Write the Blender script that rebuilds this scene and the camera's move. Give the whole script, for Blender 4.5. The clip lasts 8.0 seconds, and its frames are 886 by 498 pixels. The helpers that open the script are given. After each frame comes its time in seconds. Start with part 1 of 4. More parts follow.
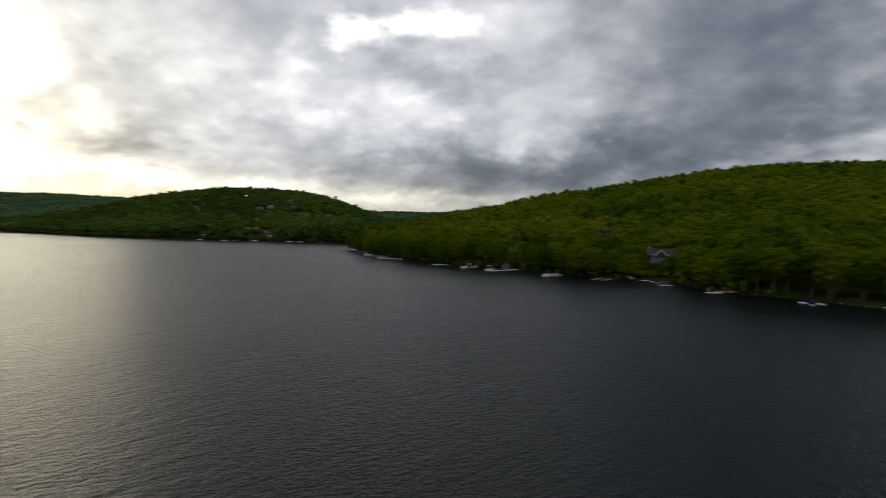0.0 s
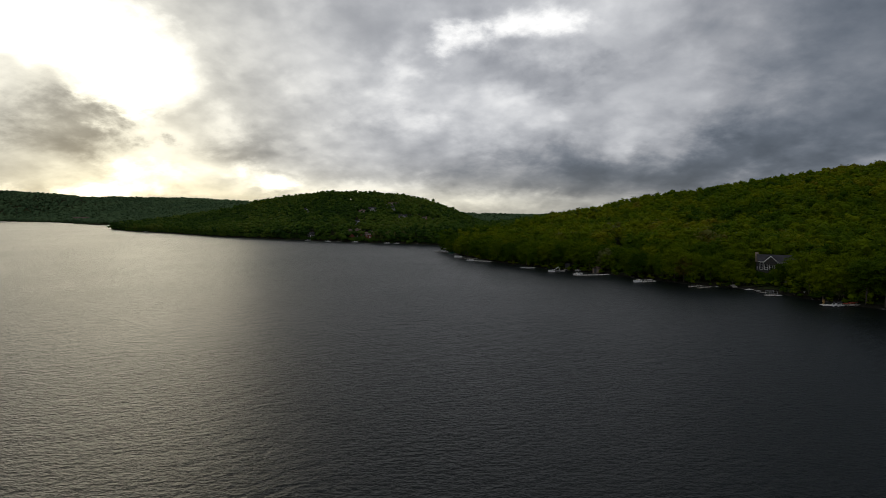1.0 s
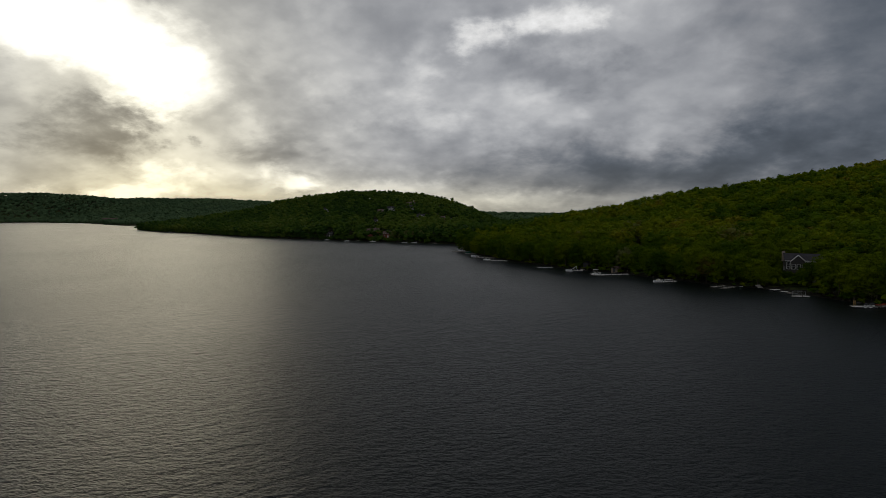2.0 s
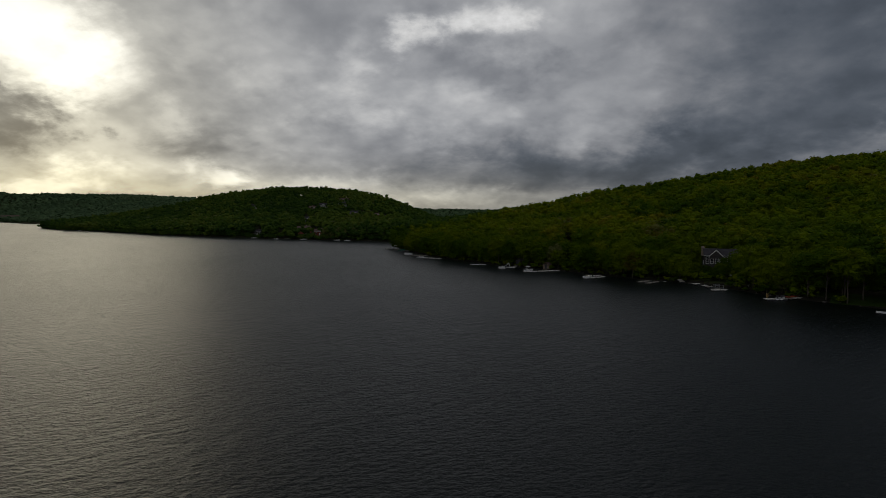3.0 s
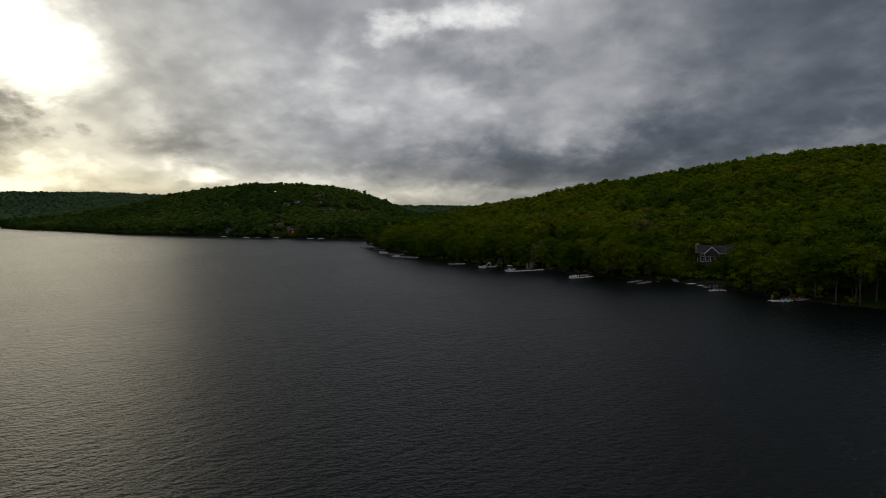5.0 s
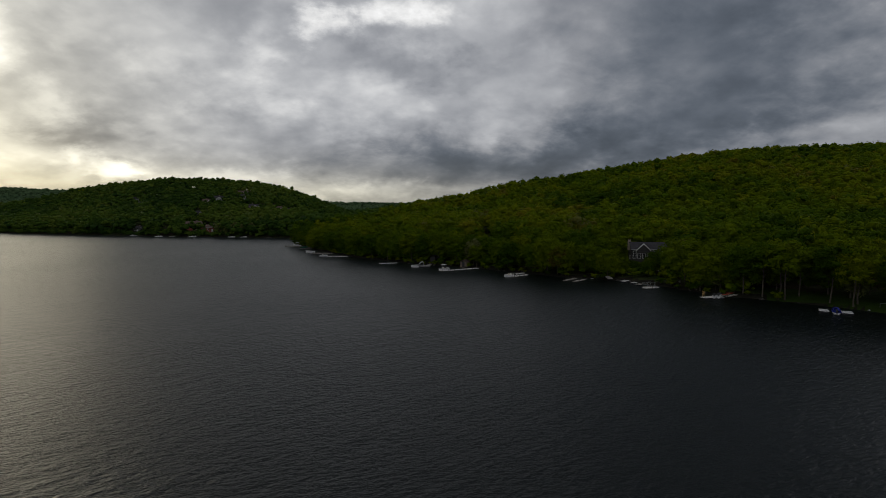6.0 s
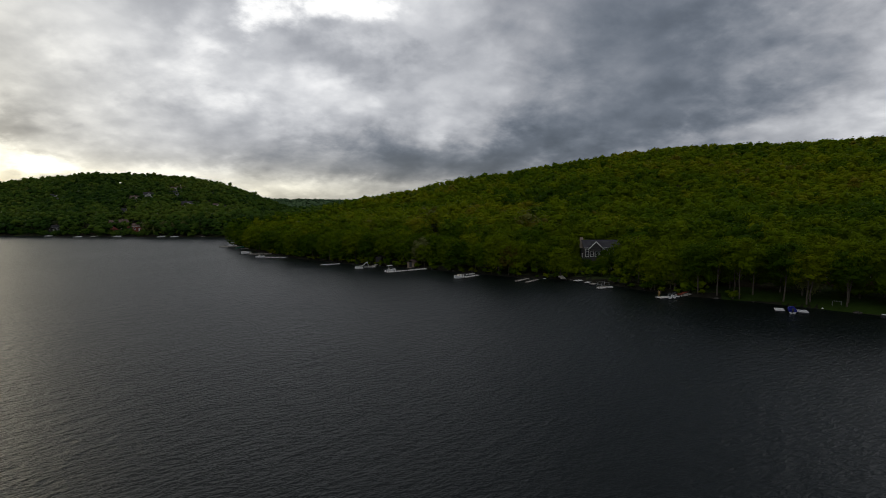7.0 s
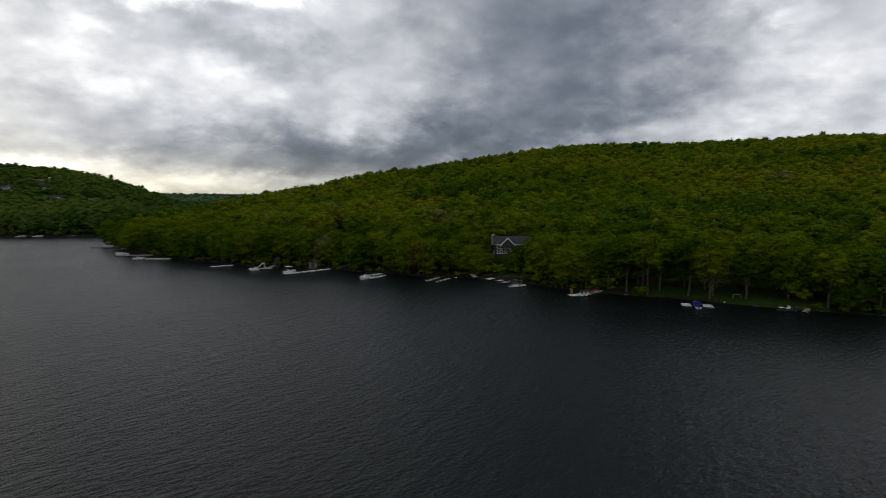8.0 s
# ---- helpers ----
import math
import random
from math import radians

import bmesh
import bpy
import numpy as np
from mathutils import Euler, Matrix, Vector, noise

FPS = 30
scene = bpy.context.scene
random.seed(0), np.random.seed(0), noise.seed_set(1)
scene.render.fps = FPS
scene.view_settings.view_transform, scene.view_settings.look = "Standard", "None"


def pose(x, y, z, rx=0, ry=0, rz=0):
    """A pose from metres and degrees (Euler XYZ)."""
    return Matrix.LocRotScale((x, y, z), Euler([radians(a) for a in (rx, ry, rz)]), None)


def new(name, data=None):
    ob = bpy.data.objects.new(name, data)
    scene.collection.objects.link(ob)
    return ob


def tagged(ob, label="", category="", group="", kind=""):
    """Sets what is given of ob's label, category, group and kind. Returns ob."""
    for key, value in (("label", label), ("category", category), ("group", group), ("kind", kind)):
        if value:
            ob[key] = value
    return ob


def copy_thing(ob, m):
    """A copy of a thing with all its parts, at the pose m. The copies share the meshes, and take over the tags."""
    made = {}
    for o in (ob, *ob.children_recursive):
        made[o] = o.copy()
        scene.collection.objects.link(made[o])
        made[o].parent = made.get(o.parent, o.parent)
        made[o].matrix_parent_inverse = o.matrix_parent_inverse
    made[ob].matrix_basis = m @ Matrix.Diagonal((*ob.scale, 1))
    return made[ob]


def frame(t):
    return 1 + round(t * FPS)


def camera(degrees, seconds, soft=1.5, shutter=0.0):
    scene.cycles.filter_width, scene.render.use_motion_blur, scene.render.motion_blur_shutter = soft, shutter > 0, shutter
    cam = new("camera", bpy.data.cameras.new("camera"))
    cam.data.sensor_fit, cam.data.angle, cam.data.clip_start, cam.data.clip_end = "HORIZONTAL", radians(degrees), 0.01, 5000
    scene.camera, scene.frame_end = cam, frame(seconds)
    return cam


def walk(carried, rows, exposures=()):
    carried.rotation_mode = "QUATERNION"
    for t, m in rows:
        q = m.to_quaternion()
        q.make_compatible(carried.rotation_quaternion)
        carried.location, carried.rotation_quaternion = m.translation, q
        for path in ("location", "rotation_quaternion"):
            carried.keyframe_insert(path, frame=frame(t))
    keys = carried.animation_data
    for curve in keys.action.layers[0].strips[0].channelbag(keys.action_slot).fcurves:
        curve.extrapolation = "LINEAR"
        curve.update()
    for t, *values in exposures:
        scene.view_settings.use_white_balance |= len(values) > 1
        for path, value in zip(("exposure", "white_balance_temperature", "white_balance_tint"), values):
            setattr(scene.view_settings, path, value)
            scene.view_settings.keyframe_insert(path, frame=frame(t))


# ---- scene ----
# Camera: seconds, x, y, z, pitch, roll, yaw
cam = camera(80.8, 8.0, soft=0.7, shutter=0.3)
ROWS = [
    (0, -0.00, 0.00, 28.00, -4.30, -0.02, 0.00),
    (0.2, 1.67, -0.30, 28.10, -4.16, -0.03, 6.35),
    (0.5, 4.19, -0.76, 28.25, -4.07, 0.01, 9.05),
    (0.7, 5.21, -0.70, 28.30, -4.05, 0.06, 9.94),
    (1, 6.75, -0.62, 28.39, -4.08, 0.12, 11.09),
    (1.2, 7.25, 0.03, 28.37, -4.08, 0.20, 11.67),
    (2.3, 10.01, 3.65, 28.28, -4.18, 0.47, 13.60),
    (2.5, 10.51, 4.31, 28.26, -4.23, 0.45, 12.64),
    (2.7, 10.28, 6.19, 28.26, -4.45, 0.44, 9.26),
    (3, 9.95, 9.02, 28.25, -4.56, 0.42, 6.43),
    (3.5, 10.09, 13.11, 28.18, -4.68, 0.43, 5.32),
    (3.7, 10.04, 14.80, 28.16, -4.79, 0.44, 3.36),
    (4, 9.97, 17.34, 28.14, -4.81, 0.46, 3.17),
    (4.2, 10.14, 19.14, 28.06, -4.83, 0.57, 3.37),
    (5.3, 11.07, 29.08, 27.64, -4.99, 0.72, 4.58),
    (5.5, 11.23, 30.89, 27.56, -4.99, 0.79, 4.17),
    (5.7, 11.15, 33.16, 27.49, -5.15, 0.71, 0.94),
    (6, 11.02, 36.56, 27.38, -5.36, 0.57, -2.91),
    (6.2, 11.31, 38.70, 27.35, -5.41, 0.66, -3.26),
    (6.5, 11.74, 41.91, 27.29, -5.48, 0.64, -3.94),
    (6.7, 12.13, 44.26, 27.30, -5.60, 0.67, -5.89),
    (7, 12.71, 47.78, 27.32, -5.77, 0.59, -8.56),
    (7.2, 13.27, 49.91, 27.28, -5.86, 0.69, -9.04),
    (7.5, 14.10, 53.10, 27.23, -5.93, 0.67, -9.74),
    (7.7, 15.09, 55.21, 27.13, -6.05, 0.57, -11.75),
    (7.9, 16.07, 57.32, 27.04, -6.24, 0.41, -16.45),
    (8, 16.56, 58.37, 26.99, -6.34, 0.33, -18.22),
]
EXPOSURES = [(0.0, 0.33), (1.0, -0.03), (2.5, -0.62), (3.5, -0.74), (4.0, -0.62), (5.5, -0.4), (6.0, -0.32), (6.5, -0.12), (8.0, 0.36)]
walk(cam, [(t, pose(x, y, z, 90 + pitch, roll, yaw)) for t, x, y, z, pitch, roll, yaw in ROWS], EXPOSURES)

# ---------------------------------------------------------------- sky and sun
SUN_AZ, SUN_EL = -43.0, 10.0      # degrees right of the lake's long axis, degrees up

world = bpy.data.worlds.new("overcast_evening")
scene.world = world
world.use_nodes = True
wt = world.node_tree
wt.nodes.clear()


def node(tree, kind, **sets):
    n = tree.nodes.new(kind)
    for key, value in sets.items():
        n.inputs[key.replace("_", " ")].default_value = value
    return n


def calc(tree, op, a, b=None, c=None, clamp=False):
    """A Math node; each operand is a number or a socket."""
    n = tree.nodes.new("ShaderNodeMath")
    n.operation, n.use_clamp = op, clamp
    for i, v in enumerate((a, b, c)):
        if v is None:
            continue
        if isinstance(v, (int, float)):
            n.inputs[i].default_value = v
        else:
            tree.links.new(v, n.inputs[i])
    return n.outputs[0]


def noise_tex(tree, vector, scale, detail=4.0, rough=0.55, warp=0.0):
    n = tree.nodes.new("ShaderNodeTexNoise")
    n.inputs["Scale"].default_value, n.inputs["Detail"].default_value = scale, detail
    n.inputs["Roughness"].default_value, n.inputs["Distortion"].default_value = rough, warp
    if vector is not None:
        tree.links.new(vector, n.inputs["Vector"])
    return n.outputs["Fac"]


def ramp(tree, fac, stops, ease="LINEAR"):
    n = tree.nodes.new("ShaderNodeValToRGB")
    n.color_ramp.interpolation = ease
    while len(n.color_ramp.elements) < len(stops):
        n.color_ramp.elements.new(0.5)
    for e, (at, rgb) in zip(n.color_ramp.elements, stops):
        e.position, e.color = at, (*rgb, 1)
    tree.links.new(fac, n.inputs[0])
    return n.outputs[0]


def blend(tree, fac, a, b, how="MIX"):
    n = tree.nodes.new("ShaderNodeMix")
    n.data_type, n.blend_type = "RGBA", how
    for sock, v in ((n.inputs[0], fac), (n.inputs[6], a), (n.inputs[7], b)):
        if isinstance(v, (int, float)):
            sock.default_value = v
        elif isinstance(v, tuple):
            sock.default_value = (*v, 1)
        else:
            tree.links.new(v, sock)
    return n.outputs[2]


coords = wt.nodes.new("ShaderNodeTexCoord")
split = wt.nodes.new("ShaderNodeSeparateXYZ")
wt.links.new(coords.outputs["Generated"], split.inputs[0])
dx, dy, dz = split.outputs
azim = calc(wt, "MULTIPLY", calc(wt, "ARCTAN2", dx, dy), 57.2958)
elev = calc(wt, "MULTIPLY", calc(wt, "ARCSINE", dz), 57.2958)
# the cloud deck, flattened by perspective towards the horizon
press = calc(wt, "DIVIDE", 1.0, calc(wt, "ADD", calc(wt, "MAXIMUM", dz, 0.0), 0.44))
join = wt.nodes.new("ShaderNodeCombineXYZ")
wt.links.new(calc(wt, "MULTIPLY", dx, press), join.inputs[0])
wt.links.new(calc(wt, "MULTIPLY", dy, press), join.inputs[1])
flat = join.outputs[0]
shift = wt.nodes.new("ShaderNodeVectorMath")
shift.operation = "ADD"
shift.inputs[1].default_value = (7.3, 2.1, 4.0)
wt.links.new(flat, shift.inputs[0])
puffs = noise_tex(wt, flat, 2.4, 7.0, 0.45, 0.1)
wisps = noise_tex(wt, shift.outputs[0], 6.0, 8.0, 0.5, 0.1)
shreds = noise_tex(wt, flat, 15.0, 6.0, 0.55, 0.3)
rag_a = noise_tex(wt, flat, 4.0, 10.0, 0.6, 0.2)
rag_b = noise_tex(wt, shift.outputs[0], 4.0, 10.0, 0.6, 0.2)
calm = calc(wt, "MULTIPLY_ADD", elev, 0.07, 0.35, clamp=True)
az_r = calc(wt, "ADD", azim, calc(wt, "MULTIPLY", calc(wt, "SUBTRACT", rag_a, 0.5), 22.0))
az_r = calc(wt, "ADD", az_r, calc(wt, "MULTIPLY", calc(wt, "SUBTRACT", shreds, 0.5), 6.0))
el_r = calc(wt, "ADD", elev, calc(wt, "MULTIPLY", calc(wt, "MULTIPLY", calc(wt, "SUBTRACT", rag_b, 0.5), 12.0), calm))


def cloud_mass(total, az, el, wide, high, stops):
    """Adds one thick (minus) or thin (plus) mass of cloud, in stops of light."""
    u = calc(wt, "MULTIPLY_ADD", az_r, 1 / wide, -az / wide)
    v = calc(wt, "MULTIPLY_ADD", el_r, 1 / high, -el / high)
    r2 = calc(wt, "ADD", calc(wt, "MULTIPLY", u, u), calc(wt, "MULTIPLY", v, v))
    g = calc(wt, "EXPONENT", calc(wt, "MULTIPLY", r2, -1.0))
    return calc(wt, "MULTIPLY_ADD", g, stops, total)


THIN = [   # azimuth, elevation, half width, half height, stops
    (-42, 13, 9, 7, 0.5), (-45, 10, 13, 10, 0.6), (-40, 5, 7, 3, 0.5), (-5, 18.5, 7, 1.6, 0.4),
    (-21, 13, 8, 5, 0.25), (-18, 20, 12, 4, -0.4), (-16, 15, 3, 3, 0.5), (-8, 10.5, 8, 2.8, 0.25),
    (7, 9.5, 6, 2, 0.05), (-22, 2.0, 13, 1.4, 0.9), (-2, 1.4, 8, 1.0, 0.8), (50, 15, 3, 2, 0.45), (56, 9.5, 8, 4, 0.2), (7, 17, 6, 3, 0.3), (36, 5.6, 6, 1.0, 0.6),
]
THICK = [
    # (-45, 28) and (27, 27), centred above the view, are added to darken the water
    (-45, 28, 22, 5.5, -1.3),     (-31, 6.5, 4, 2.2, -0.7),
    (-46, 9.3, 3.2, 1.8, -1.6), (-44, 7, 3, 1.3, -1.4), (-49, 6.5, 3, 1.4, -1.3), (-30, 11.5, 6, 3, -0.3),
    (0.5, 14.3, 7, 2.2, -0.8), (9, 3.4, 16, 2.2, -1.25), (-6, 4.6, 9, 1.8, -0.45), (27, 10.5, 9, 4, -0.5), (32, 12.5, 14, 9, -1.15), (27, 27, 20, 9, -1.45),
    (20, 5.5, 10, 2.8, -1.5), (3, 2.2, 9, 2.2, -0.5), (32, 17, 10, 4, -0.5), (-16, 8.2, 8, 2, -0.25), (35, 8, 7, 3, -0.5),
]
light = calc(wt, "MULTIPLY_ADD", calc(wt, "SUBTRACT", puffs, 0.5), 1.45, -0.78)
light = calc(wt, "MULTIPLY_ADD", calc(wt, "SUBTRACT", wisps, 0.5), 0.75, light)
light = calc(wt, "MULTIPLY_ADD", calc(wt, "SUBTRACT", shreds, 0.5), 0.35, light)
swirl = wt.nodes.new("ShaderNodeTexNoise")
swirl.inputs["Scale"].default_value, swirl.inputs["Detail"].default_value = 8.0, 6.0
wt.links.new(flat, swirl.inputs["Vector"])
stir = wt.nodes.new("ShaderNodeVectorMath")
stir.operation = "MULTIPLY_ADD"
stir.inputs[1].default_value = (0.22, 0.22, 0.22)
wt.links.new(swirl.outputs["Color"], stir.inputs[0])
wt.links.new(flat, stir.inputs[2])
for heap_size, heap_stops in ((5.0, 0.55), (11.0, 0.3)):
    heaps = wt.nodes.new("ShaderNodeTexVoronoi")
    heaps.feature = "SMOOTH_F1"
    heaps.inputs["Scale"].default_value, heaps.inputs["Smoothness"].default_value = heap_size, 0.35
    wt.links.new(stir.outputs[0], heaps.inputs["Vector"])
    light = calc(wt, "MULTIPLY_ADD", calc(wt, "SUBTRACT", 0.42, heaps.outputs["Distance"]), heap_stops, light)
for m in THIN + THICK:
    light = cloud_mass(light, *m)


def eased(x, lo, hi):
    """0 under lo, 1 over hi, smooth between."""
    t = calc(wt, "MULTIPLY_ADD", x, 1 / (hi - lo), -lo / (hi - lo), clamp=True)
    return calc(wt, "MULTIPLY", calc(wt, "MULTIPLY", t, t), calc(wt, "MULTIPLY_ADD", t, -2.0, 3.0))


# torn gaps through which the bright layer above shows: azimuth, elevation, half width, half height, strength
GAPS = [(-41, 13, 6, 4.5, 1.0), (-48, 17, 8, 4, 1.0), (-38, 4.2, 9, 1.5, 0.62), (-29, 2.8, 2.6, 1.1, 0.9), (-46, 1.9, 5, 0.8, 0.95),
        (-2, 18.6, 8, 1.9, 0.85), (-11.5, 17.5, 2.5, 3.0, 0.55)]
open_sky = calc(wt, "MULTIPLY", calc(wt, "SUBTRACT", rag_a, 0.5), 2.3)
open_sky = calc(wt, "MULTIPLY_ADD", calc(wt, "SUBTRACT", shreds, 0.5), 0.35, open_sky)
for az, el, wide, high, strong in GAPS:
    u, v = calc(wt, "MULTIPLY_ADD", azim, 1 / wide, -az / wide), calc(wt, "MULTIPLY_ADD", elev, 1 / high, -el / high)
    r2 = calc(wt, "ADD", calc(wt, "MULTIPLY", u, u), calc(wt, "MULTIPLY", v, v))
    open_sky = calc(wt, "MULTIPLY_ADD", calc(wt, "EXPONENT", calc(wt, "MULTIPLY", r2, -1.0)), strong, open_sky)
light = calc(wt, "MULTIPLY_ADD", eased(open_sky, 0.30, 0.95), 1.45, light)
# heaped undersides with firmer edges
light = calc(wt, "MULTIPLY_ADD", eased(wisps, 0.40, 0.60), 0.14, light)
light = calc(wt, "MULTIPLY_ADD", eased(rag_b, 0.42, 0.60), 0.12, calc(wt, "SUBTRACT", light, 0.13))
# added beyond the view: deck dimmed ahead to darken water, brighter overhead and behind for trees
ahead = calc(wt, "MULTIPLY_ADD", dy, 1.6, 0.2, clamp=True)
high_up = calc(wt, "MULTIPLY", calc(wt, "MULTIPLY", calc(wt, "SUBTRACT", elev, 21.0), 1 / 14, clamp=True), ahead)
overhead = calc(wt, "MULTIPLY", calc(wt, "SUBTRACT", elev, 42.0), 1 / 24, clamp=True)
light = calc(wt, "MULTIPLY_ADD", high_up, -2.6, light)
light = calc(wt, "MULTIPLY_ADD", calc(wt, "SUBTRACT", 1.0, ahead), -0.45, light)
light = calc(wt, "MULTIPLY_ADD", calc(wt, "MULTIPLY", overhead, ahead), 2.4, light)
light = calc(wt, "MULTIPLY_ADD", overhead, 0.15, light)
light = calc(wt, "MINIMUM", light, calc(wt, "MULTIPLY_ADD", light, 0.66, -0.05))
light = calc(wt, "MINIMUM", light, 1.0)
radiance = calc(wt, "POWER", 2.0, light)
tone = calc(wt, "MULTIPLY_ADD", light, 0.25, 1.0, clamp=True)     # 0 at -4 stops, 1 at full light
cool = ramp(wt, tone, [(0.0, (0.74, 0.92, 1.20)), (0.35, (0.82, 0.95, 1.17)), (0.62, (0.95, 0.99, 1.09)), (1.0, (1.0, 1.0, 1.0))])
near_sun = calc(wt, "EXPONENT", calc(wt, "MULTIPLY", calc(wt, "POWER", calc(wt, "MULTIPLY_ADD", azim, 1 / 17, 44 / 17), 2.0), -1.0))
low = calc(wt, "EXPONENT", calc(wt, "MULTIPLY", calc(wt, "MAXIMUM", elev, 0.0), -1 / 22))
belt = calc(wt, "EXPONENT", calc(wt, "ADD", calc(wt, "MULTIPLY", calc(wt, "POWER", calc(wt, "MULTIPLY_ADD", azim, 1 / 32, 16 / 32), 2.0), -1.0),
                                calc(wt, "MULTIPLY", calc(wt, "POWER", calc(wt, "MAXIMUM", calc(wt, "MULTIPLY", elev, 1 / 3.2), 0.0), 2.0), -1.0)))
warmth = calc(wt, "ADD", calc(wt, "MULTIPLY", near_sun, low), calc(wt, "MULTIPLY", belt, 0.7), clamp=True)
hue = blend(wt, warmth, cool, (1.06, 1.0, 0.74))
paint = wt.nodes.new("ShaderNodeVectorMath")
paint.operation = "SCALE"
wt.links.new(hue, paint.inputs[0])
wt.links.new(radiance, paint.inputs["Scale"])
sky = wt.nodes.new("ShaderNodeTexSky")
sky.sky_type, sky.sun_disc = "NISHITA", False
sky.sun_elevation, sky.sun_rotation = radians(SUN_EL), radians(SUN_AZ)
clear = wt.nodes.new("ShaderNodeBackground")
clear.inputs[1].default_value = 0.05
wt.links.new(sky.outputs[0], clear.inputs[0])
clouds = wt.nodes.new("ShaderNodeBackground")
clouds.inputs[1].default_value = 1.0
wt.links.new(paint.outputs[0], clouds.inputs[0])
cover = wt.nodes.new("ShaderNodeMixShader")
cover.inputs[0].default_value = 0.96
wt.links.new(clear.outputs[0], cover.inputs[1])
wt.links.new(clouds.outputs[0], cover.inputs[2])
wout = wt.nodes.new("ShaderNodeOutputWorld")
wt.links.new(cover.outputs[0], wout.inputs[0])

sun = new("sun", bpy.data.lights.new("sun", "SUN"))
sun.data.energy, sun.data.angle, sun.data.color = 0.21, radians(24), (1.0, 0.88, 0.62)
away = Vector((math.sin(radians(SUN_AZ)) * math.cos(radians(SUN_EL)), math.cos(radians(SUN_AZ)) * math.cos(radians(SUN_EL)), math.sin(radians(SUN_EL))))
sun.matrix_world = Matrix.Translation(away * 900) @ away.to_track_quat("Z", "Y").to_matrix().to_4x4()

# ---------------------------------------------------------------- materials


def material(name, rough=0.7, metal=0.0):
    m = bpy.data.materials.new(name)
    m.use_nodes = True
    tree = m.node_tree
    shader = tree.nodes["Principled BSDF"]
    shader.inputs["Roughness"].default_value, shader.inputs["Metallic"].default_value = rough, metal
    return m, tree, shader


def place(tree, which="Object"):
    return tree.nodes.new("ShaderNodeTexCoord").outputs[which]


def bumped(tree, shader, height, depth, strength=1.0):
    b = tree.nodes.new("ShaderNodeBump")
    b.inputs["Strength"].default_value, b.inputs["Distance"].default_value = strength, depth
    tree.links.new(height, b.inputs["Height"])
    tree.links.new(b.outputs[0], shader.inputs["Normal"])


def weathered(name, light_rgb, dark_rgb, rough=0.7, grain=6.0, stain=0.6, depth=0.01, metal=0.0):
    """A surface with fine grain and larger stains."""
    gloss = 0.06 if rough > 0.85 else 0.4
    m, tree, shader = material(name, rough, metal)
    shader.inputs["Specular IOR Level"].default_value = gloss
    at = place(tree)
    fine = noise_tex(tree, at, grain, 6.0, 0.65)
    broad = noise_tex(tree, at, stain, 4.0, 0.6, 0.4)
    both = calc(tree, "ADD", calc(tree, "MULTIPLY", fine, 0.45), calc(tree, "MULTIPLY", broad, 0.55))
    tree.links.new(ramp(tree, both, [(0.34, dark_rgb), (0.62, light_rgb)]), shader.inputs["Base Color"])
    tree.links.new(calc(tree, "MULTIPLY_ADD", fine, 0.25, rough - 0.12, clamp=True), shader.inputs["Roughness"])
    bumped(tree, shader, fine, depth)
    return m


def foliage(name, per_object, far=False):
    """Spring leaves: the hue runs from tree to tree, and a little from spray to spray."""
    m, tree, shader = material(name, 0.6)
    shader.inputs["Specular IOR Level"].default_value = 0.02
    if per_object:
        tint = calc(tree, "MULTIPLY_ADD", tree.nodes.new("ShaderNodeObjectInfo").outputs["Random"], 0.58, 0.12)
    else:
        a = tree.nodes.new("ShaderNodeAttribute")
        a.attribute_name = "tint"
        tint = a.outputs["Fac"]
    isle = tree.nodes.new("ShaderNodeNewGeometry").outputs["Random Per Island"]
    mixed = calc(tree, "ADD", tint, calc(tree, "MULTIPLY", calc(tree, "SUBTRACT", isle, 0.5), 0.16), clamp=True)
    hue = ramp(tree, mixed, [(0.0, (0.020, 0.048, 0.002)), (0.30, (0.060, 0.106, 0.002)), (0.60, (0.118, 0.158, 0.002)),
                             (0.82, (0.172, 0.184, 0.004)), (0.93, (0.150, 0.124, 0.010)), (1.0, (0.130, 0.140, 0.036))])
    # across the lake: the air's haze is put into greyer, bluer greens
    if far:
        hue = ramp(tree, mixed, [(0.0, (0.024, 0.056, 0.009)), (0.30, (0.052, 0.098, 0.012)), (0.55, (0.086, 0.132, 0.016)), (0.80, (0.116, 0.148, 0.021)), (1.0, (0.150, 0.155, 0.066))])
    tree.links.new(hue, shader.inputs["Base Color"])
    see = tree.nodes.new("ShaderNodeBsdfTranslucent")
    tree.links.new(hue, see.inputs[0])
    both = tree.nodes.new("ShaderNodeMixShader")
    both.inputs[0].default_value = 0.25
    tree.links.new(shader.outputs[0], both.inputs[1])
    tree.links.new(see.outputs[0], both.inputs[2])
    tree.links.new(both.outputs[0], tree.nodes["Material Output"].inputs[0])
    return m


LEAVES = foliage("tree_leaves", True)
RUSSET = weathered("bronze_young_leaves", (0.112, 0.092, 0.010), (0.062, 0.054, 0.006), 0.9, 2.0, 0.4, 0.02)
BUDDING = weathered("pale_budding_leaves", (0.140, 0.150, 0.045), (0.080, 0.092, 0.024), 0.9, 2.0, 0.4, 0.02)
FOREST = foliage("forest_leaves", False)
FAR_FOREST = foliage("hazed_far_leaves", False, True)
# distance haze is mixed into this colour, paler and bluer than near leaves
DISTANT = weathered("hazed_distant_wood", (0.092, 0.142, 0.062), (0.040, 0.078, 0.036), 0.9, 0.05, 0.006, 0.1)
BARK = weathered("grey_bark", (0.13, 0.11, 0.085), (0.05, 0.04, 0.03), 0.9, 9.0, 1.2, 0.03)
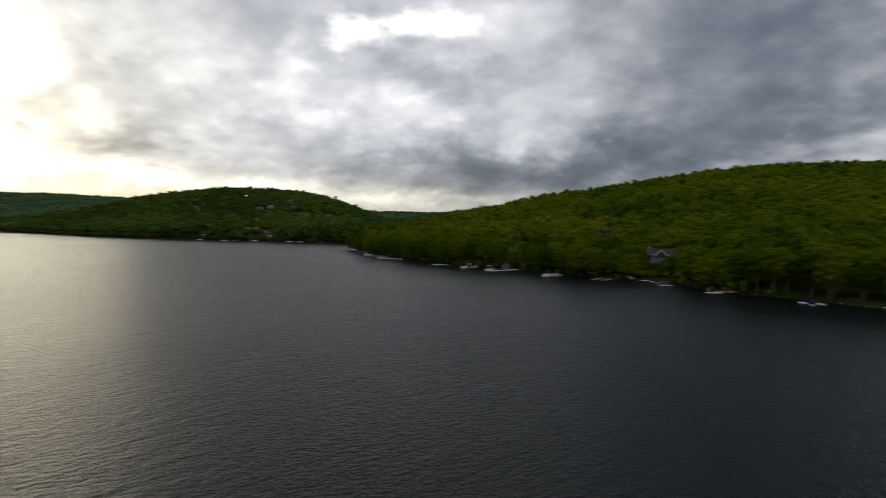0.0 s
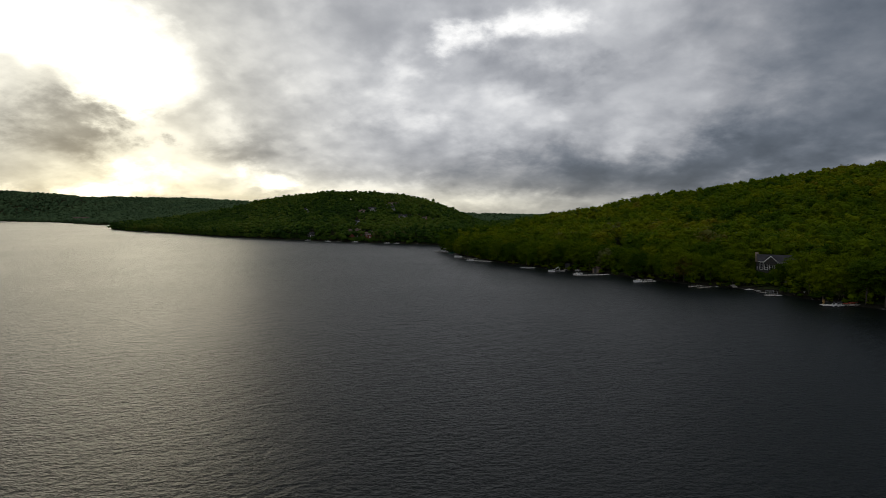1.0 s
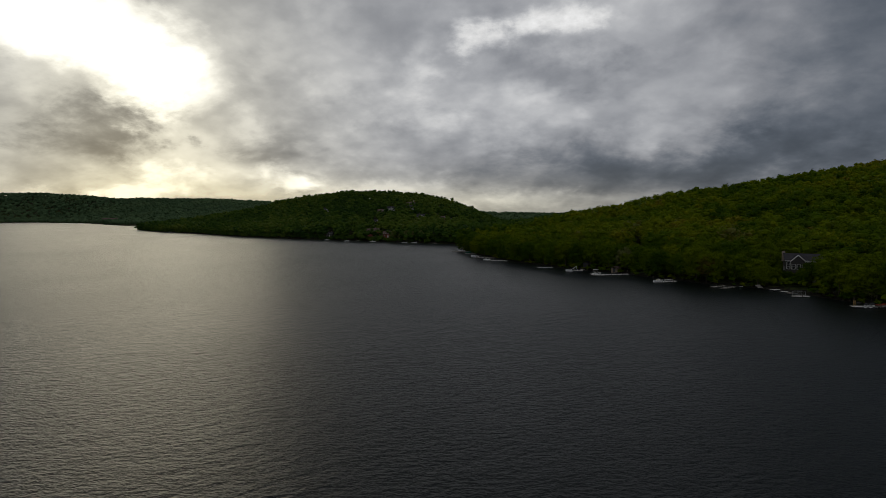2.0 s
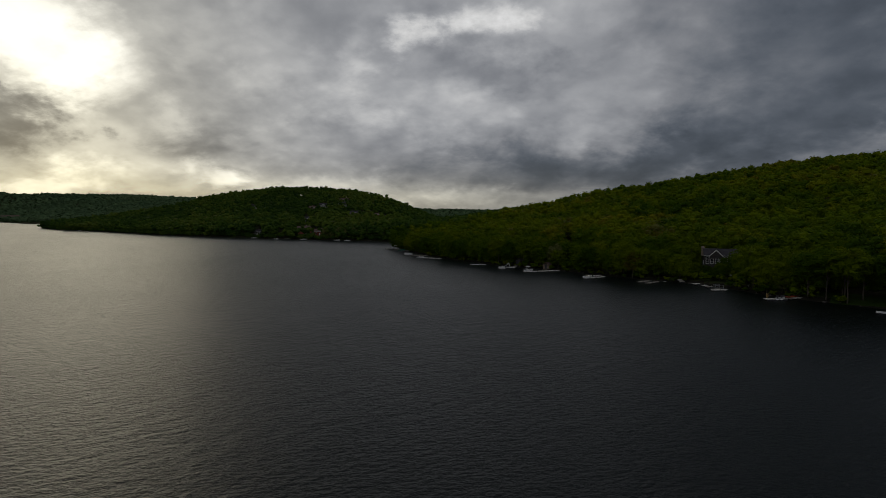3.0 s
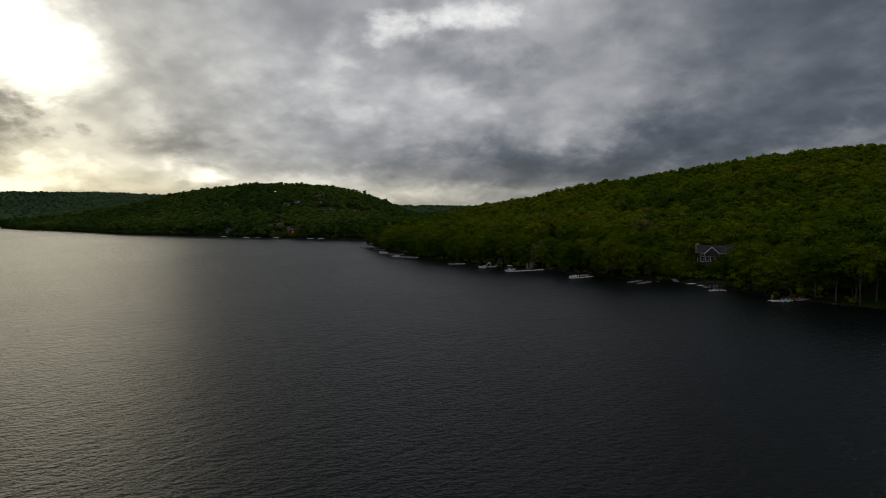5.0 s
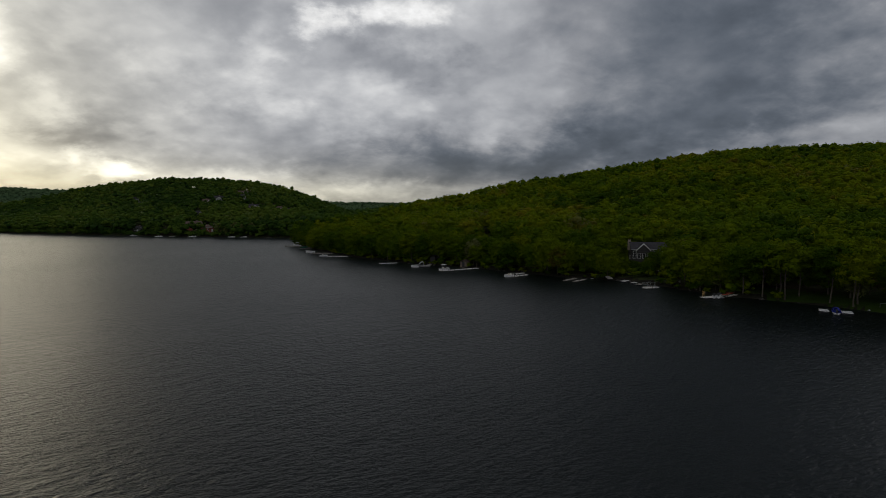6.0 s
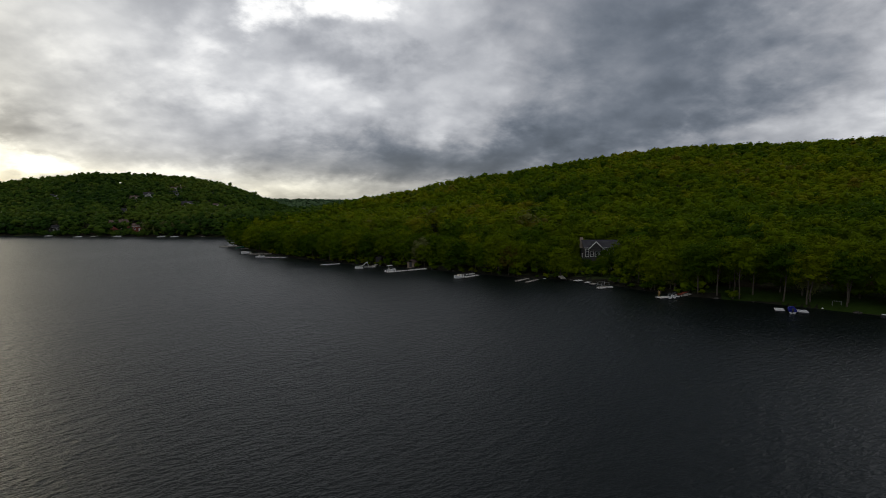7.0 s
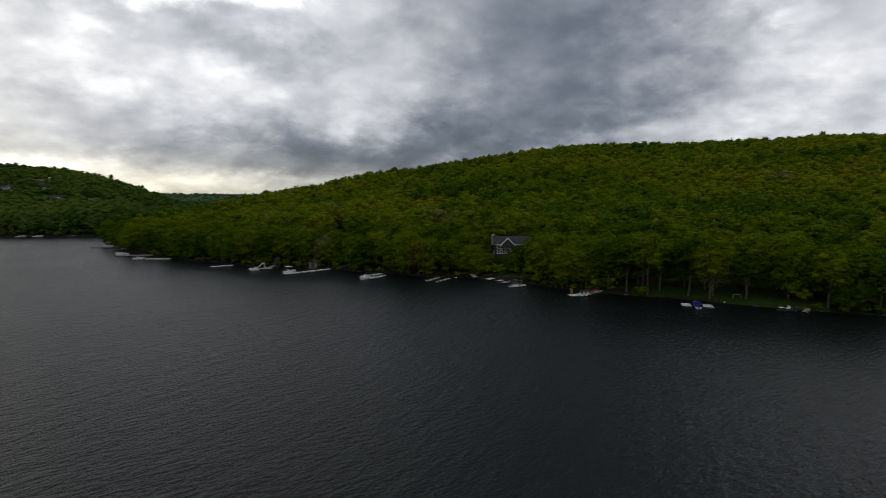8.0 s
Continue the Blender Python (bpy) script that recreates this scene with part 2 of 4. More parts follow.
TIMBER = weathered("weathered_dock_timber", (0.42, 0.39, 0.34), (0.20, 0.18, 0.15), 0.8, 5.0, 0.8)
PALE_DECK = weathered("pale_dock_boards", (0.74, 0.72, 0.67), (0.45, 0.43, 0.39), 0.7, 5.0, 0.7)
WHITE = weathered("white_gelcoat", (0.82, 0.82, 0.80), (0.62, 0.62, 0.60), 0.3, 3.0, 0.9, 0.002)
TRIM = weathered("white_painted_trim", (0.78, 0.77, 0.73), (0.55, 0.54, 0.50), 0.55, 5.0, 0.8, 0.004)
BLUE = weathered("blue_canvas", (0.030, 0.050, 0.42), (0.015, 0.022, 0.24), 0.75, 8.0, 1.2, 0.02)
GREEN = weathered("green_canvas", (0.03, 0.16, 0.10), (0.015, 0.08, 0.05), 0.75, 8.0, 1.2, 0.02)
RED = weathered("red_plastic", (0.40, 0.07, 0.03), (0.25, 0.04, 0.02), 0.45, 6.0, 1.0, 0.003)
YELLOW = weathered("yellow_wood", (0.52, 0.34, 0.12), (0.34, 0.20, 0.07), 0.7, 7.0, 1.2)
DARK = weathered("dark_rubber", (0.045, 0.045, 0.05), (0.018, 0.018, 0.02), 0.6, 6.0, 1.0, 0.003)
STEEL = weathered("galvanised_steel", (0.55, 0.56, 0.57), (0.33, 0.33, 0.34), 0.4, 8.0, 1.5, 0.002, 0.9)
STONE = weathered("lake_boulder", (0.085, 0.08, 0.07), (0.04, 0.036, 0.03), 0.9, 4.0, 0.9, 0.05)
ROOF = weathered("dark_asphalt_shingle", (0.065, 0.062, 0.066), (0.030, 0.028, 0.030), 0.9, 5.0, 0.5, 0.02)
ROOF_BROWN = weathered("brown_asphalt_shingle", (0.17, 0.12, 0.10), (0.08, 0.06, 0.05), 0.9, 5.0, 0.5, 0.02)
SIDING = {
    "grey": weathered("grey_clapboard", (0.056, 0.051, 0.046), (0.034, 0.031, 0.028), 0.75, 4.0, 0.4),
    "white": weathered("white_clapboard", (0.50, 0.49, 0.46), (0.36, 0.35, 0.33), 0.7, 4.0, 0.4),
    "tan": weathered("tan_clapboard", (0.24, 0.18, 0.12), (0.14, 0.105, 0.075), 0.75, 4.0, 0.4),
    "brown": weathered("brown_stained_siding", (0.20, 0.12, 0.075), (0.10, 0.06, 0.04), 0.8, 4.0, 0.4),
    "red": weathered("barn_red_siding", (0.30, 0.085, 0.06), (0.17, 0.05, 0.035), 0.8, 4.0, 0.4),
}
BRICK = weathered("tan_chimney_stone", (0.36, 0.29, 0.22), (0.20, 0.16, 0.12), 0.9, 6.0, 1.5, 0.03)


def glazing():
    m, tree, shader = material("window_glass", 0.06)
    at = place(tree)
    tree.links.new(ramp(tree, noise_tex(tree, at, 0.5), [(0.3, (0.012, 0.014, 0.016)), (0.7, (0.05, 0.052, 0.05))]), shader.inputs["Base Color"])
    return m


GLASS = glazing()


def lake_surface():
    m, tree, shader = material("lake_water", 0.2)
    shader.inputs["IOR"].default_value = 1.33
    at = place(tree)
    broad = noise_tex(tree, at, 0.012, 3.0, 0.5, 0.5)
    tree.links.new(ramp(tree, broad, [(0.3, (0.001, 0.003, 0.0026)), (0.7, (0.002, 0.005, 0.004))]), shader.inputs["Base Color"])

    def swell(turn, sx, sy, detail):
        mp = tree.nodes.new("ShaderNodeMapping")
        mp.vector_type = "TEXTURE"      # turned first, then drawn out along the crests
        mp.inputs["Rotation"].default_value = (0, 0, radians(turn))
        mp.inputs["Scale"].default_value = (1 / sx, 1 / sy, 1)
        tree.links.new(at, mp.inputs[0])
        return noise_tex(tree, mp.outputs[0], 1.0, detail, 0.6, 0.3)
    gusts = calc(tree, "MULTIPLY_ADD", noise_tex(tree, at, 0.014, 3.0, 0.5, 0.1), 1.0, 0.45)
    high = calc(tree, "ADD", calc(tree, "MULTIPLY", swell(40, 0.16, 0.42, 3.0), 0.55),
                calc(tree, "MULTIPLY", swell(12, 0.70, 1.6, 3.0), 0.55))
    high = calc(tree, "ADD", high, calc(tree, "MULTIPLY", swell(-8, 1.8, 4.2, 2.0), 0.12))
    # the finest ripples tilt the surface at random, near and far alike
    def ripple(off, scale):
        mv = tree.nodes.new("ShaderNodeMapping")
        mv.inputs["Location"].default_value = (off, off * 0.7, 0)
        tree.links.new(at, mv.inputs[0])
        return calc(tree, "SUBTRACT", noise_tex(tree, mv.outputs[0], scale, 2.0, 0.6), 0.5)
    lean = tree.nodes.new("ShaderNodeCombineXYZ")
    tree.links.new(calc(tree, "MULTIPLY", ripple(0.0, 2.6), 0.25), lean.inputs[0])
    tree.links.new(calc(tree, "MULTIPLY", ripple(31.0, 2.6), 0.40), lean.inputs[1])
    lean.inputs[2].default_value = 1.0
    unit = tree.nodes.new("ShaderNodeVectorMath")
    unit.operation = "NORMALIZE"
    tree.links.new(lean.outputs[0], unit.inputs[0])
    bumped(tree, shader, calc(tree, "MULTIPLY", high, gusts), 0.56)
    tree.links.new(unit.outputs[0], shader.inputs["Normal"].links[0].from_node.inputs["Normal"])
    tree.links.new(calc(tree, "MULTIPLY_ADD", broad, 0.12, 0.27), shader.inputs["Roughness"])
    return m


WATER = lake_surface()


def woodland_floor():
    m, tree, shader = material("woodland_floor", 0.95)
    shader.inputs["Specular IOR Level"].default_value = 0.05
    at = place(tree)
    fine, broad = noise_tex(tree, at, 1.4, 7.0, 0.65), noise_tex(tree, at, 0.06, 4.0, 0.6, 0.5)
    litter = ramp(tree, fine, [(0.35, (0.020, 0.017, 0.010)), (0.65, (0.055, 0.044, 0.026))])
    moss = ramp(tree, fine, [(0.35, (0.020, 0.036, 0.010)), (0.65, (0.060, 0.085, 0.022))])
    tree.links.new(blend(tree, ramp(tree, broad, [(0.42, (0, 0, 0)), (0.58, (1, 1, 1))]), litter, moss), shader.inputs["Base Color"])
    bumped(tree, shader, fine, 0.12)
    return m


FLOOR = woodland_floor()
GRASS = weathered("mown_lawn", (0.034, 0.062, 0.009), (0.018, 0.032, 0.005), 0.95, 3.0, 0.25, 0.04)
EARTH = weathered("bare_lake_bank", (0.028, 0.026, 0.018), (0.012, 0.011, 0.008), 0.95, 2.0, 0.3, 0.05)

# ---------------------------------------------------------------- land and water
# the lake's outline, metres, right bank first
LAKE = np.array([(-69, 378), (-42, 325), (-16, 287), (8, 262), (31, 246), (46, 231), (62, 216), (77, 207), (87, 193), (93, 181), (99, 173),
                 (107, 166), (115, 158), (122, 149), (129, 141), (141, 132), (176, 100), (225, 40), (270, -60), (280, -220), (180, -420),
                 (-60, -560), (-420, -560), (-900, -420), (-1500, -100), (-2100, 700), (-2150, 1200), (-1800, 1430),
                 (-1394, 1276), (-1000, 1015), (-860, 975), (-800, 880)]
                + [(-728, 766), (-620, 690), (-500, 629), (-376, 553), (-288, 512), (-215, 481), (-126, 450), (-82, 435), (-45, 428), (-15, 420),
                   (-30, 404), (-58, 394)], float)
# ridges: azimuth from the lake's middle, distance, height of the ground
RIGHT_RIDGE = np.array([(-14, 400, 0.5), (-9, 405, 1.5), (-5, 415, 5), (0, 430, 12), (5, 440, 18), (10, 470, 27), (15.6, 510, 36), (22, 550, 46),
                        (27.5, 590, 56), (33, 610, 61), (40, 615, 61), (60, 620, 60), (85, 640, 60), (130, 700, 55), (180, 900, 50)], float)
LEFT_RIDGE = np.array([(-180, 1500, 0), (-48, 1100, 0), (-43, 1010, 3), (-40, 930, 8), (-35, 860, 22), (-31.7, 810, 36),
                       (-27.6, 780, 43), (-24.4, 760, 46), (-19.4, 730, 44), (-16, 705, 40), (-14, 690, 34), (-11, 668, 21), (-9.5, 660, 12), (-7, 650, 2), (-5, 650, 0), (8, 650, 0)], float)
FAR_RIDGE = np.array([(-180, 1600, 60), (-110, 2900, 80), (-75, 3200, 115), (-51, 2700, 106), (-46, 2500, 82), (-38, 2300, 76), (-30, 2000, 55), (-8, 1500, 12), (1, 1500, 8), (30, 1500, 10)], float)
MID = (12.0, 30.0)


def shore_distance(x, y):
    """Metres from the lake's edge: plus on land, minus in the water."""
    p = np.stack([x, y], -1)
    best, inside = np.full(x.shape, 1e9), np.zeros(x.shape, bool)
    for a, b in zip(LAKE, np.roll(LAKE, -1, 0)):
        ab = b - a
        t = np.clip(((p - a) @ ab) / (ab @ ab), 0, 1)
        best = np.minimum(best, np.hypot(*np.moveaxis(p - a - t[..., None] * ab, -1, 0)))
        cross = ((a[1] > y) != (b[1] > y)) & (x < (b[0] - a[0]) * (y - a[1]) / (b[1] - a[1] + 1e-12) + a[0])
        inside ^= cross
    return np.where(inside, -best, best)


def hill(ridge, az, r, s, curve):
    far, top = np.interp(az, ridge[:, 0], ridge[:, 1]), np.interp(az, ridge[:, 0], ridge[:, 2])
    t = np.where(r < far, s / (s + np.maximum(far - r, 1e-3)), 1.0)
    up = curve * t * t * (3 - 2 * t) + (1 - curve) * t
    down = np.clip((r - far) / 900, 0, 1)
    return top * up * (1 - 0.45 * down * down * (3 - 2 * down))


def land_height(x, y, s=None):
    x, y = np.asarray(x, float), np.asarray(y, float)
    s = shore_distance(x, y) if s is None else s
    az, r = np.degrees(np.arctan2(x - MID[0], y - MID[1])), np.hypot(x - MID[0], y - MID[1])
    dry = np.maximum(s, 0)
    right = np.where(az > -14.5, hill(RIGHT_RIDGE, az, r, dry, 0.55), 0)
    left = np.where(az < 9, hill(LEFT_RIDGE, az, r, dry, 0.1), 0) * np.clip((r - 408) / 30, 0, 1)
    far = hill(FAR_RIDGE, az, r, np.maximum(dry - 60, 0), 0.5) * np.clip((r - 850) / 200, 0, 1)
    land = np.maximum(np.maximum(right, left), far)
    lumps = 1.2 * np.sin(x * 0.021 + 1.3) * np.sin(y * 0.027 + 0.4) + 0.5 * np.sin(x * 0.07) * np.sin(y * 0.063 + 2)
    bank = np.minimum(0.22 * dry, 0.7)
    return np.where(s > 0, bank + land + lumps * np.clip(dry / 60, 0, 1), np.maximum(0.22 * s, -3.0))


def mesh_of(name, verts, tris, smooth=False):
    """A triangle mesh from two arrays."""
    me = bpy.data.meshes.new(name)
    verts, tris = np.ascontiguousarray(verts, np.float32), np.ascontiguousarray(tris, np.int32)
    me.vertices.add(len(verts))
    me.vertices.foreach_set("co", verts.ravel())
    me.loops.add(tris.size)
    me.loops.foreach_set("vertex_index", tris.ravel())
    me.polygons.add(len(tris))
    me.polygons.foreach_set("loop_start", np.arange(0, tris.size, 3, dtype=np.int32))
    me.polygons.foreach_set("use_smooth", np.full(len(tris), smooth))
    me.update(calc_edges=True)
    return me


def polar_sheet(angles, radii):
    n, k = len(angles), len(radii)
    a, r = np.meshgrid(np.radians(angles), radii, indexing="ij")
    x, y = MID[0] + r * np.sin(a), MID[1] + r * np.cos(a)
    i, j = np.meshgrid(np.arange(n), np.arange(k - 1), indexing="ij")
    i2 = (i + 1) % n
    q = [(i * k + j).ravel(), (i * k + j + 1).ravel(), (i2 * k + j + 1).ravel(), (i2 * k + j).ravel()]
    tris = np.concatenate([np.stack([q[0], q[1], q[2]], 1), np.stack([q[0], q[2], q[3]], 1)])
    fan = np.stack([np.full(n, n * k), np.arange(n) * k, ((np.arange(n) + 1) % n) * k], 1)
    return np.append(x.ravel(), MID[0]), np.append(y.ravel(), MID[1]), np.concatenate([tris, fan])


angles = np.concatenate([np.arange(-60, 80, 0.5), np.arange(80, 300, 3.0)])
radii = np.concatenate([[40, 80, 110], np.arange(130, 420, 4.0), np.geomspace(422, 4700, 90)])
gx, gy, gt = polar_sheet(angles, radii)
ground_mesh = mesh_of("ground", np.stack([gx, gy, land_height(gx, gy)], 1), gt, True)
ground = new("ground", ground_mesh)
ground_mesh.materials.append(FLOOR)
ground_mesh.materials.append(GRASS)
ground_mesh.materials.append(EARTH)
mid_of = np.stack([gx, gy], 1)[gt].mean(1)
ds = shore_distance(mid_of[:, 0], mid_of[:, 1])
lawn = (ds > 0) & (ds < 11) & (mid_of[:, 0] > 105) & (mid_of[:, 0] < 134) & (mid_of[:, 1] > 120) & (mid_of[:, 1] < 190)
kinds = np.where(lawn, 1, np.where((ds < 3) & (ds > -6), 2, 0)).astype(np.int32)
ground_mesh.polygons.foreach_set("material_index", kinds)
tagged(ground, "wooded hills of dark leaf litter sloping into the lake", "ground", kind="structure")

wx, wy, wtri = polar_sheet(np.arange(0, 360, 6.0), np.array([300.0, 1500.0, 4800.0]))
water = new("water", mesh_of("water", np.stack([wx, wy, 0 * wx], 1), wtri))
water.data.materials.append(WATER)
tagged(water, "dark rippled lake water under heavy cloud", "lake", kind="structure")

# ---------------------------------------------------------------- trees


def part(name, bm, mat, parent, label=""):
    """Links a bmesh as one mesh under a thing or a part."""
    me = bpy.data.meshes.new(name)
    bm.to_mesh(me)
    bm.free()
    me.materials.append(mat)
    ob = new(name, me)
    ob.parent = parent
    return tagged(ob, label)


def ball(subdivisions):
    bm = bmesh.new()
    bmesh.ops.create_icosphere(bm, subdivisions=subdivisions, radius=1)
    v = np.array([p.co[:] for p in bm.verts])
    f = np.array([[p.index for p in q.verts] for q in bm.faces])
    bm.free()
    return v, f


BALL = {1: ball(1), 2: ball(2)}


def crown_arrays(rng, lobes, leaves, size, detail=1, flat=0.62, core=0.72, calm=0.0, base=-0.8):
    """A crown of unit radius: tiers of spreading boughs round a domed middle, with folded sprays of leaves standing out of them."""
    verts, tris, n = [], [], 0
    spots = []
    for i in range(lobes):
        if i == 0:
            c, rad = np.array([0, 0, 0.0]), 0.60 if lobes > 12 else 0.74
        else:
            u = base + (0.9 - base) * (i - 0.5) / (lobes - 1) + rng.uniform(-0.08, 0.08)
            a, reach = i * 2.4 + rng.uniform(-0.5, 0.5), math.sqrt(max(1 - abs(u) ** 2.2, 0.02)) * rng.uniform(0.5, 0.78)
            c = np.array([math.cos(a) * reach, math.sin(a) * reach, u * 0.74])
            rad = rng.uniform(0.26, 0.42) * (1.2 if lobes < 9 else 1.0)
        spots.append((c, rad))
        v, f = BALL[2 if i == 0 and lobes > 8 else detail]
        w = v * (rad * core * (1 + rng.uniform(-0.25, 0.2, (len(v), 1)))) * (1, 1, flat if i else 0.95) + c
        verts.append(w)
        tris.append(f + n)
        n += len(v)
    weight = np.array([r * r for _, r in spots])
    pick = rng.choice(len(spots), leaves, p=weight / weight.sum())
    d = rng.normal(size=(leaves, 3))
    d[:, 2] += 0.5
    d /= np.linalg.norm(d, axis=1, keepdims=True)
    c = np.array([spots[k][0] for k in pick])
    rad = np.array([spots[k][1] for k in pick])[:, None]
    at = c + d * rad * rng.uniform(0.7 + 0.14 * calm, 1.14 - 0.12 * calm, (leaves, 1)) * (1, 1, flat)
    nrm = d + rng.normal(size=(leaves, 3)) * (0.55 - 0.33 * calm) + (0, 0, 0.5 - 0.25 * calm)
    nrm /= np.linalg.norm(nrm, axis=1, keepdims=True)
    side = np.cross(nrm, rng.normal(size=(leaves, 3)))
    side /= np.linalg.norm(side, axis=1, keepdims=True)
    fwd = np.cross(nrm, side)
    ln, wd = size * rng.uniform(0.7, 1.4, (leaves, 1)), size * rng.uniform(0.4, 0.8, (leaves, 1))
    quad = np.stack([at - fwd * ln, at + side * wd - nrm * wd * 0.4, at + fwd * ln, at - side * wd - nrm * wd * 0.4], 1).reshape(-1, 3)
    k = np.arange(leaves)[:, None] * 4 + n
    verts.append(quad)
    tris.append(np.concatenate([k + (0, 1, 2), k + (0, 2, 3)]))
    return np.concatenate(verts), np.concatenate(tris)


def pine_arrays(rng, tiers):
    """A conifer of unit height: drooping tiers of boughs."""
    verts, tris, n = [], [], 0
    for i in range(tiers):
        z, rad = 0.18 + 0.8 * i / tiers, 0.24 * (1 - i / tiers) ** 0.85 + 0.02
        k = 9
        a = np.arange(k) * 2 * math.pi / k + rng.uniform(0, 6)
        rr = rad * np.where(np.arange(k) % 2, 0.62, 1.0) * rng.uniform(0.85, 1.15, k)
        ring = np.stack([np.cos(a) * rr, np.sin(a) * rr, np.full(k, z - rad * 0.45)], 1)
        verts.append(np.vstack([ring, [(0, 0, z + 1.3 / tiers)]]))
        tris.append(np.stack([np.arange(k), (np.arange(k) + 1) % k, np.full(k, k)], 1) + n)
        n += k + 1
    return np.concatenate(verts), np.concatenate(tris)


def forest(name, label, spots, shapes, seed, leaf=FOREST):
    """One joined stand of trees: spots are x, y, z of the crown's middle, radius, height factor, tint."""
    rng = np.random.default_rng(seed)
    V, T, C, n = [], [], [], 0
    for x, y, z, rad, tall, tint in spots:
        v, f = shapes[rng.integers(len(shapes))]
        a = rng.uniform(0, 6.283)
        ca, sa = math.cos(a), math.sin(a)
        w = np.stack([(v[:, 0] * ca - v[:, 1] * sa) * rad + x, (v[:, 0] * sa + v[:, 1] * ca) * rad + y, v[:, 2] * rad * tall + z], 1)
        V.append(w)
        T.append(f + n)
        C.append(np.full(len(v), tint))
        n += len(v)
    me = mesh_of(name, np.concatenate(V), np.concatenate(T))
    at = me.attributes.new("tint", "FLOAT", "POINT")
    at.data.foreach_set("value", np.concatenate(C).astype(np.float32))
    me.materials.append(leaf)
    return tagged(new(name, me), label, "woodland", kind="stuff")


def tint_at(rng, x, y):
    """Trees of a kind stand together: broad drifts of hue, with single trees that differ."""
    drift = 0.5 + 0.22 * math.sin(x * 0.031 + 0.7 * math.sin(y * 0.02)) + 0.16 * math.sin(y * 0.043 + x * 0.012)
    return min(max(drift * 0.55 + rng.normal() * 0.16 + 0.16, 0), 1)


# houses: x, y, width, depth, wall height
HOUSES = [
    ("lake_house", "large grey lakeside house with white window frames and a gable", "grey", ROOF, (94.6, 216.3, 15.5, 9.0, 7.4)),
    ("lake_cottage", "small brown cottage with a white gable among the shore trees", "brown", ROOF_BROWN, (104.5, 199, 7.5, 7, 3.2)),
    ("lake_cottage", "brown cottage half hidden behind the lakeside lawn", "brown", ROOF_BROWN, (140.5, 168.5, 11, 8, 4.2)),
    ("lake_cottage", "pale cottage almost hidden by the shore trees", "white", ROOF, (66, 237, 9, 7, 4.5)),
    ("hill_house", "tan house with a wide roof on the far hillside", "tan", ROOF_BROWN, (-214, 613, 10.4, 7.6, 5)),
    ("hill_house", "white gabled house on the far hillside", "white", ROOF, (-205, 622, 9.6, 7.6, 6)),
    ("hill_house", "pale grey house with a steep roof on the far hillside", "white", ROOF, (-178, 622, 8.8, 7.6, 6.5)),
    ("hill_house", "brown house high on the far hillside", "brown", ROOF_BROWN, (-190, 655, 12.0, 7.6, 5.5)),
    ("hill_house", "tan house with a dark roof amid the far trees", "tan", ROOF, (-151, 568, 10.4, 7.6, 5.5)),
    ("hill_house", "grey house near the crest of the far hill", "grey", ROOF, (-144, 632, 9.6, 6.8, 5)),
    ("hill_house", "red-brown house on the far hillside", "red", ROOF_BROWN, (-124, 563, 8.8, 6.8, 5)),
    ("hill_house", "low grey house on the far hillside", "grey", ROOF, (-112, 560, 8.0, 6.8, 4.5)),
    ("hill_house", "white house with a dark roof high on the far hillside", "white", ROOF, (-309, 652, 9.6, 7.6, 5)),
    ("hill_house", "grey house low on the far hillside", "grey", ROOF, (-284, 576, 8.0, 6.8, 4.5)),
    ("hill_house", "grey house in a clearing above the far shore", "grey", ROOF, (-195, 546, 8.0, 6.8, 5)),
    ("shore_house", "long red-brown house by the far shore", "red", ROOF_BROWN, (-182, 496, 14, 8, 4.5)),
    ("shore_house", "red boathouse by the far shore", "red", ROOF_BROWN, (-160, 481, 9, 7, 3.5)),
    ("shore_house", "small grey cottage on the far shore", "grey", ROOF, (-231, 502, 6.5, 5.5, 3.0)),
    ("shore_house", "wide brown lodge on the distant shore", "brown", ROOF_BROWN, (-1350, 1316, 40, 16, 8)),
    ("shore_house", "pale house on the distant shore", "white", ROOF, (-1690, 1455, 16, 12, 7)),
]
CLEAR = np.array([h[4] for h in HOUSES])
EYES = np.array([12.0, 20.0])


def room_for(x, y):
    """0 where a house or its yard stands, under 1 on the slope that it looks over, else 1."""
    p = np.array([x, y])
    c = CLEAR[:, :2]
    out = EYES - c
    out /= np.linalg.norm(out, axis=1, keepdims=True)
    rel = p - c
    ahead, aside = (rel * out).sum(1), np.abs(rel[:, 0] * out[:, 1] - rel[:, 1] * out[:, 0])
    far = c[:, 1] > 400
    if np.any((np.hypot(rel[:, 0], rel[:, 1]) < CLEAR[:, 2] * 0.5 + 4.0) | (far & (ahead > 0) & (ahead < 13) & (aside < CLEAR[:, 2] * 0.5))):
        return 0.0
    if np.any(far & (ahead > 0) & (ahead < 34) & (aside < CLEAR[:, 2] * 0.36)):
        return 0.62
    return 1.0


rng = np.random.default_rng(11)


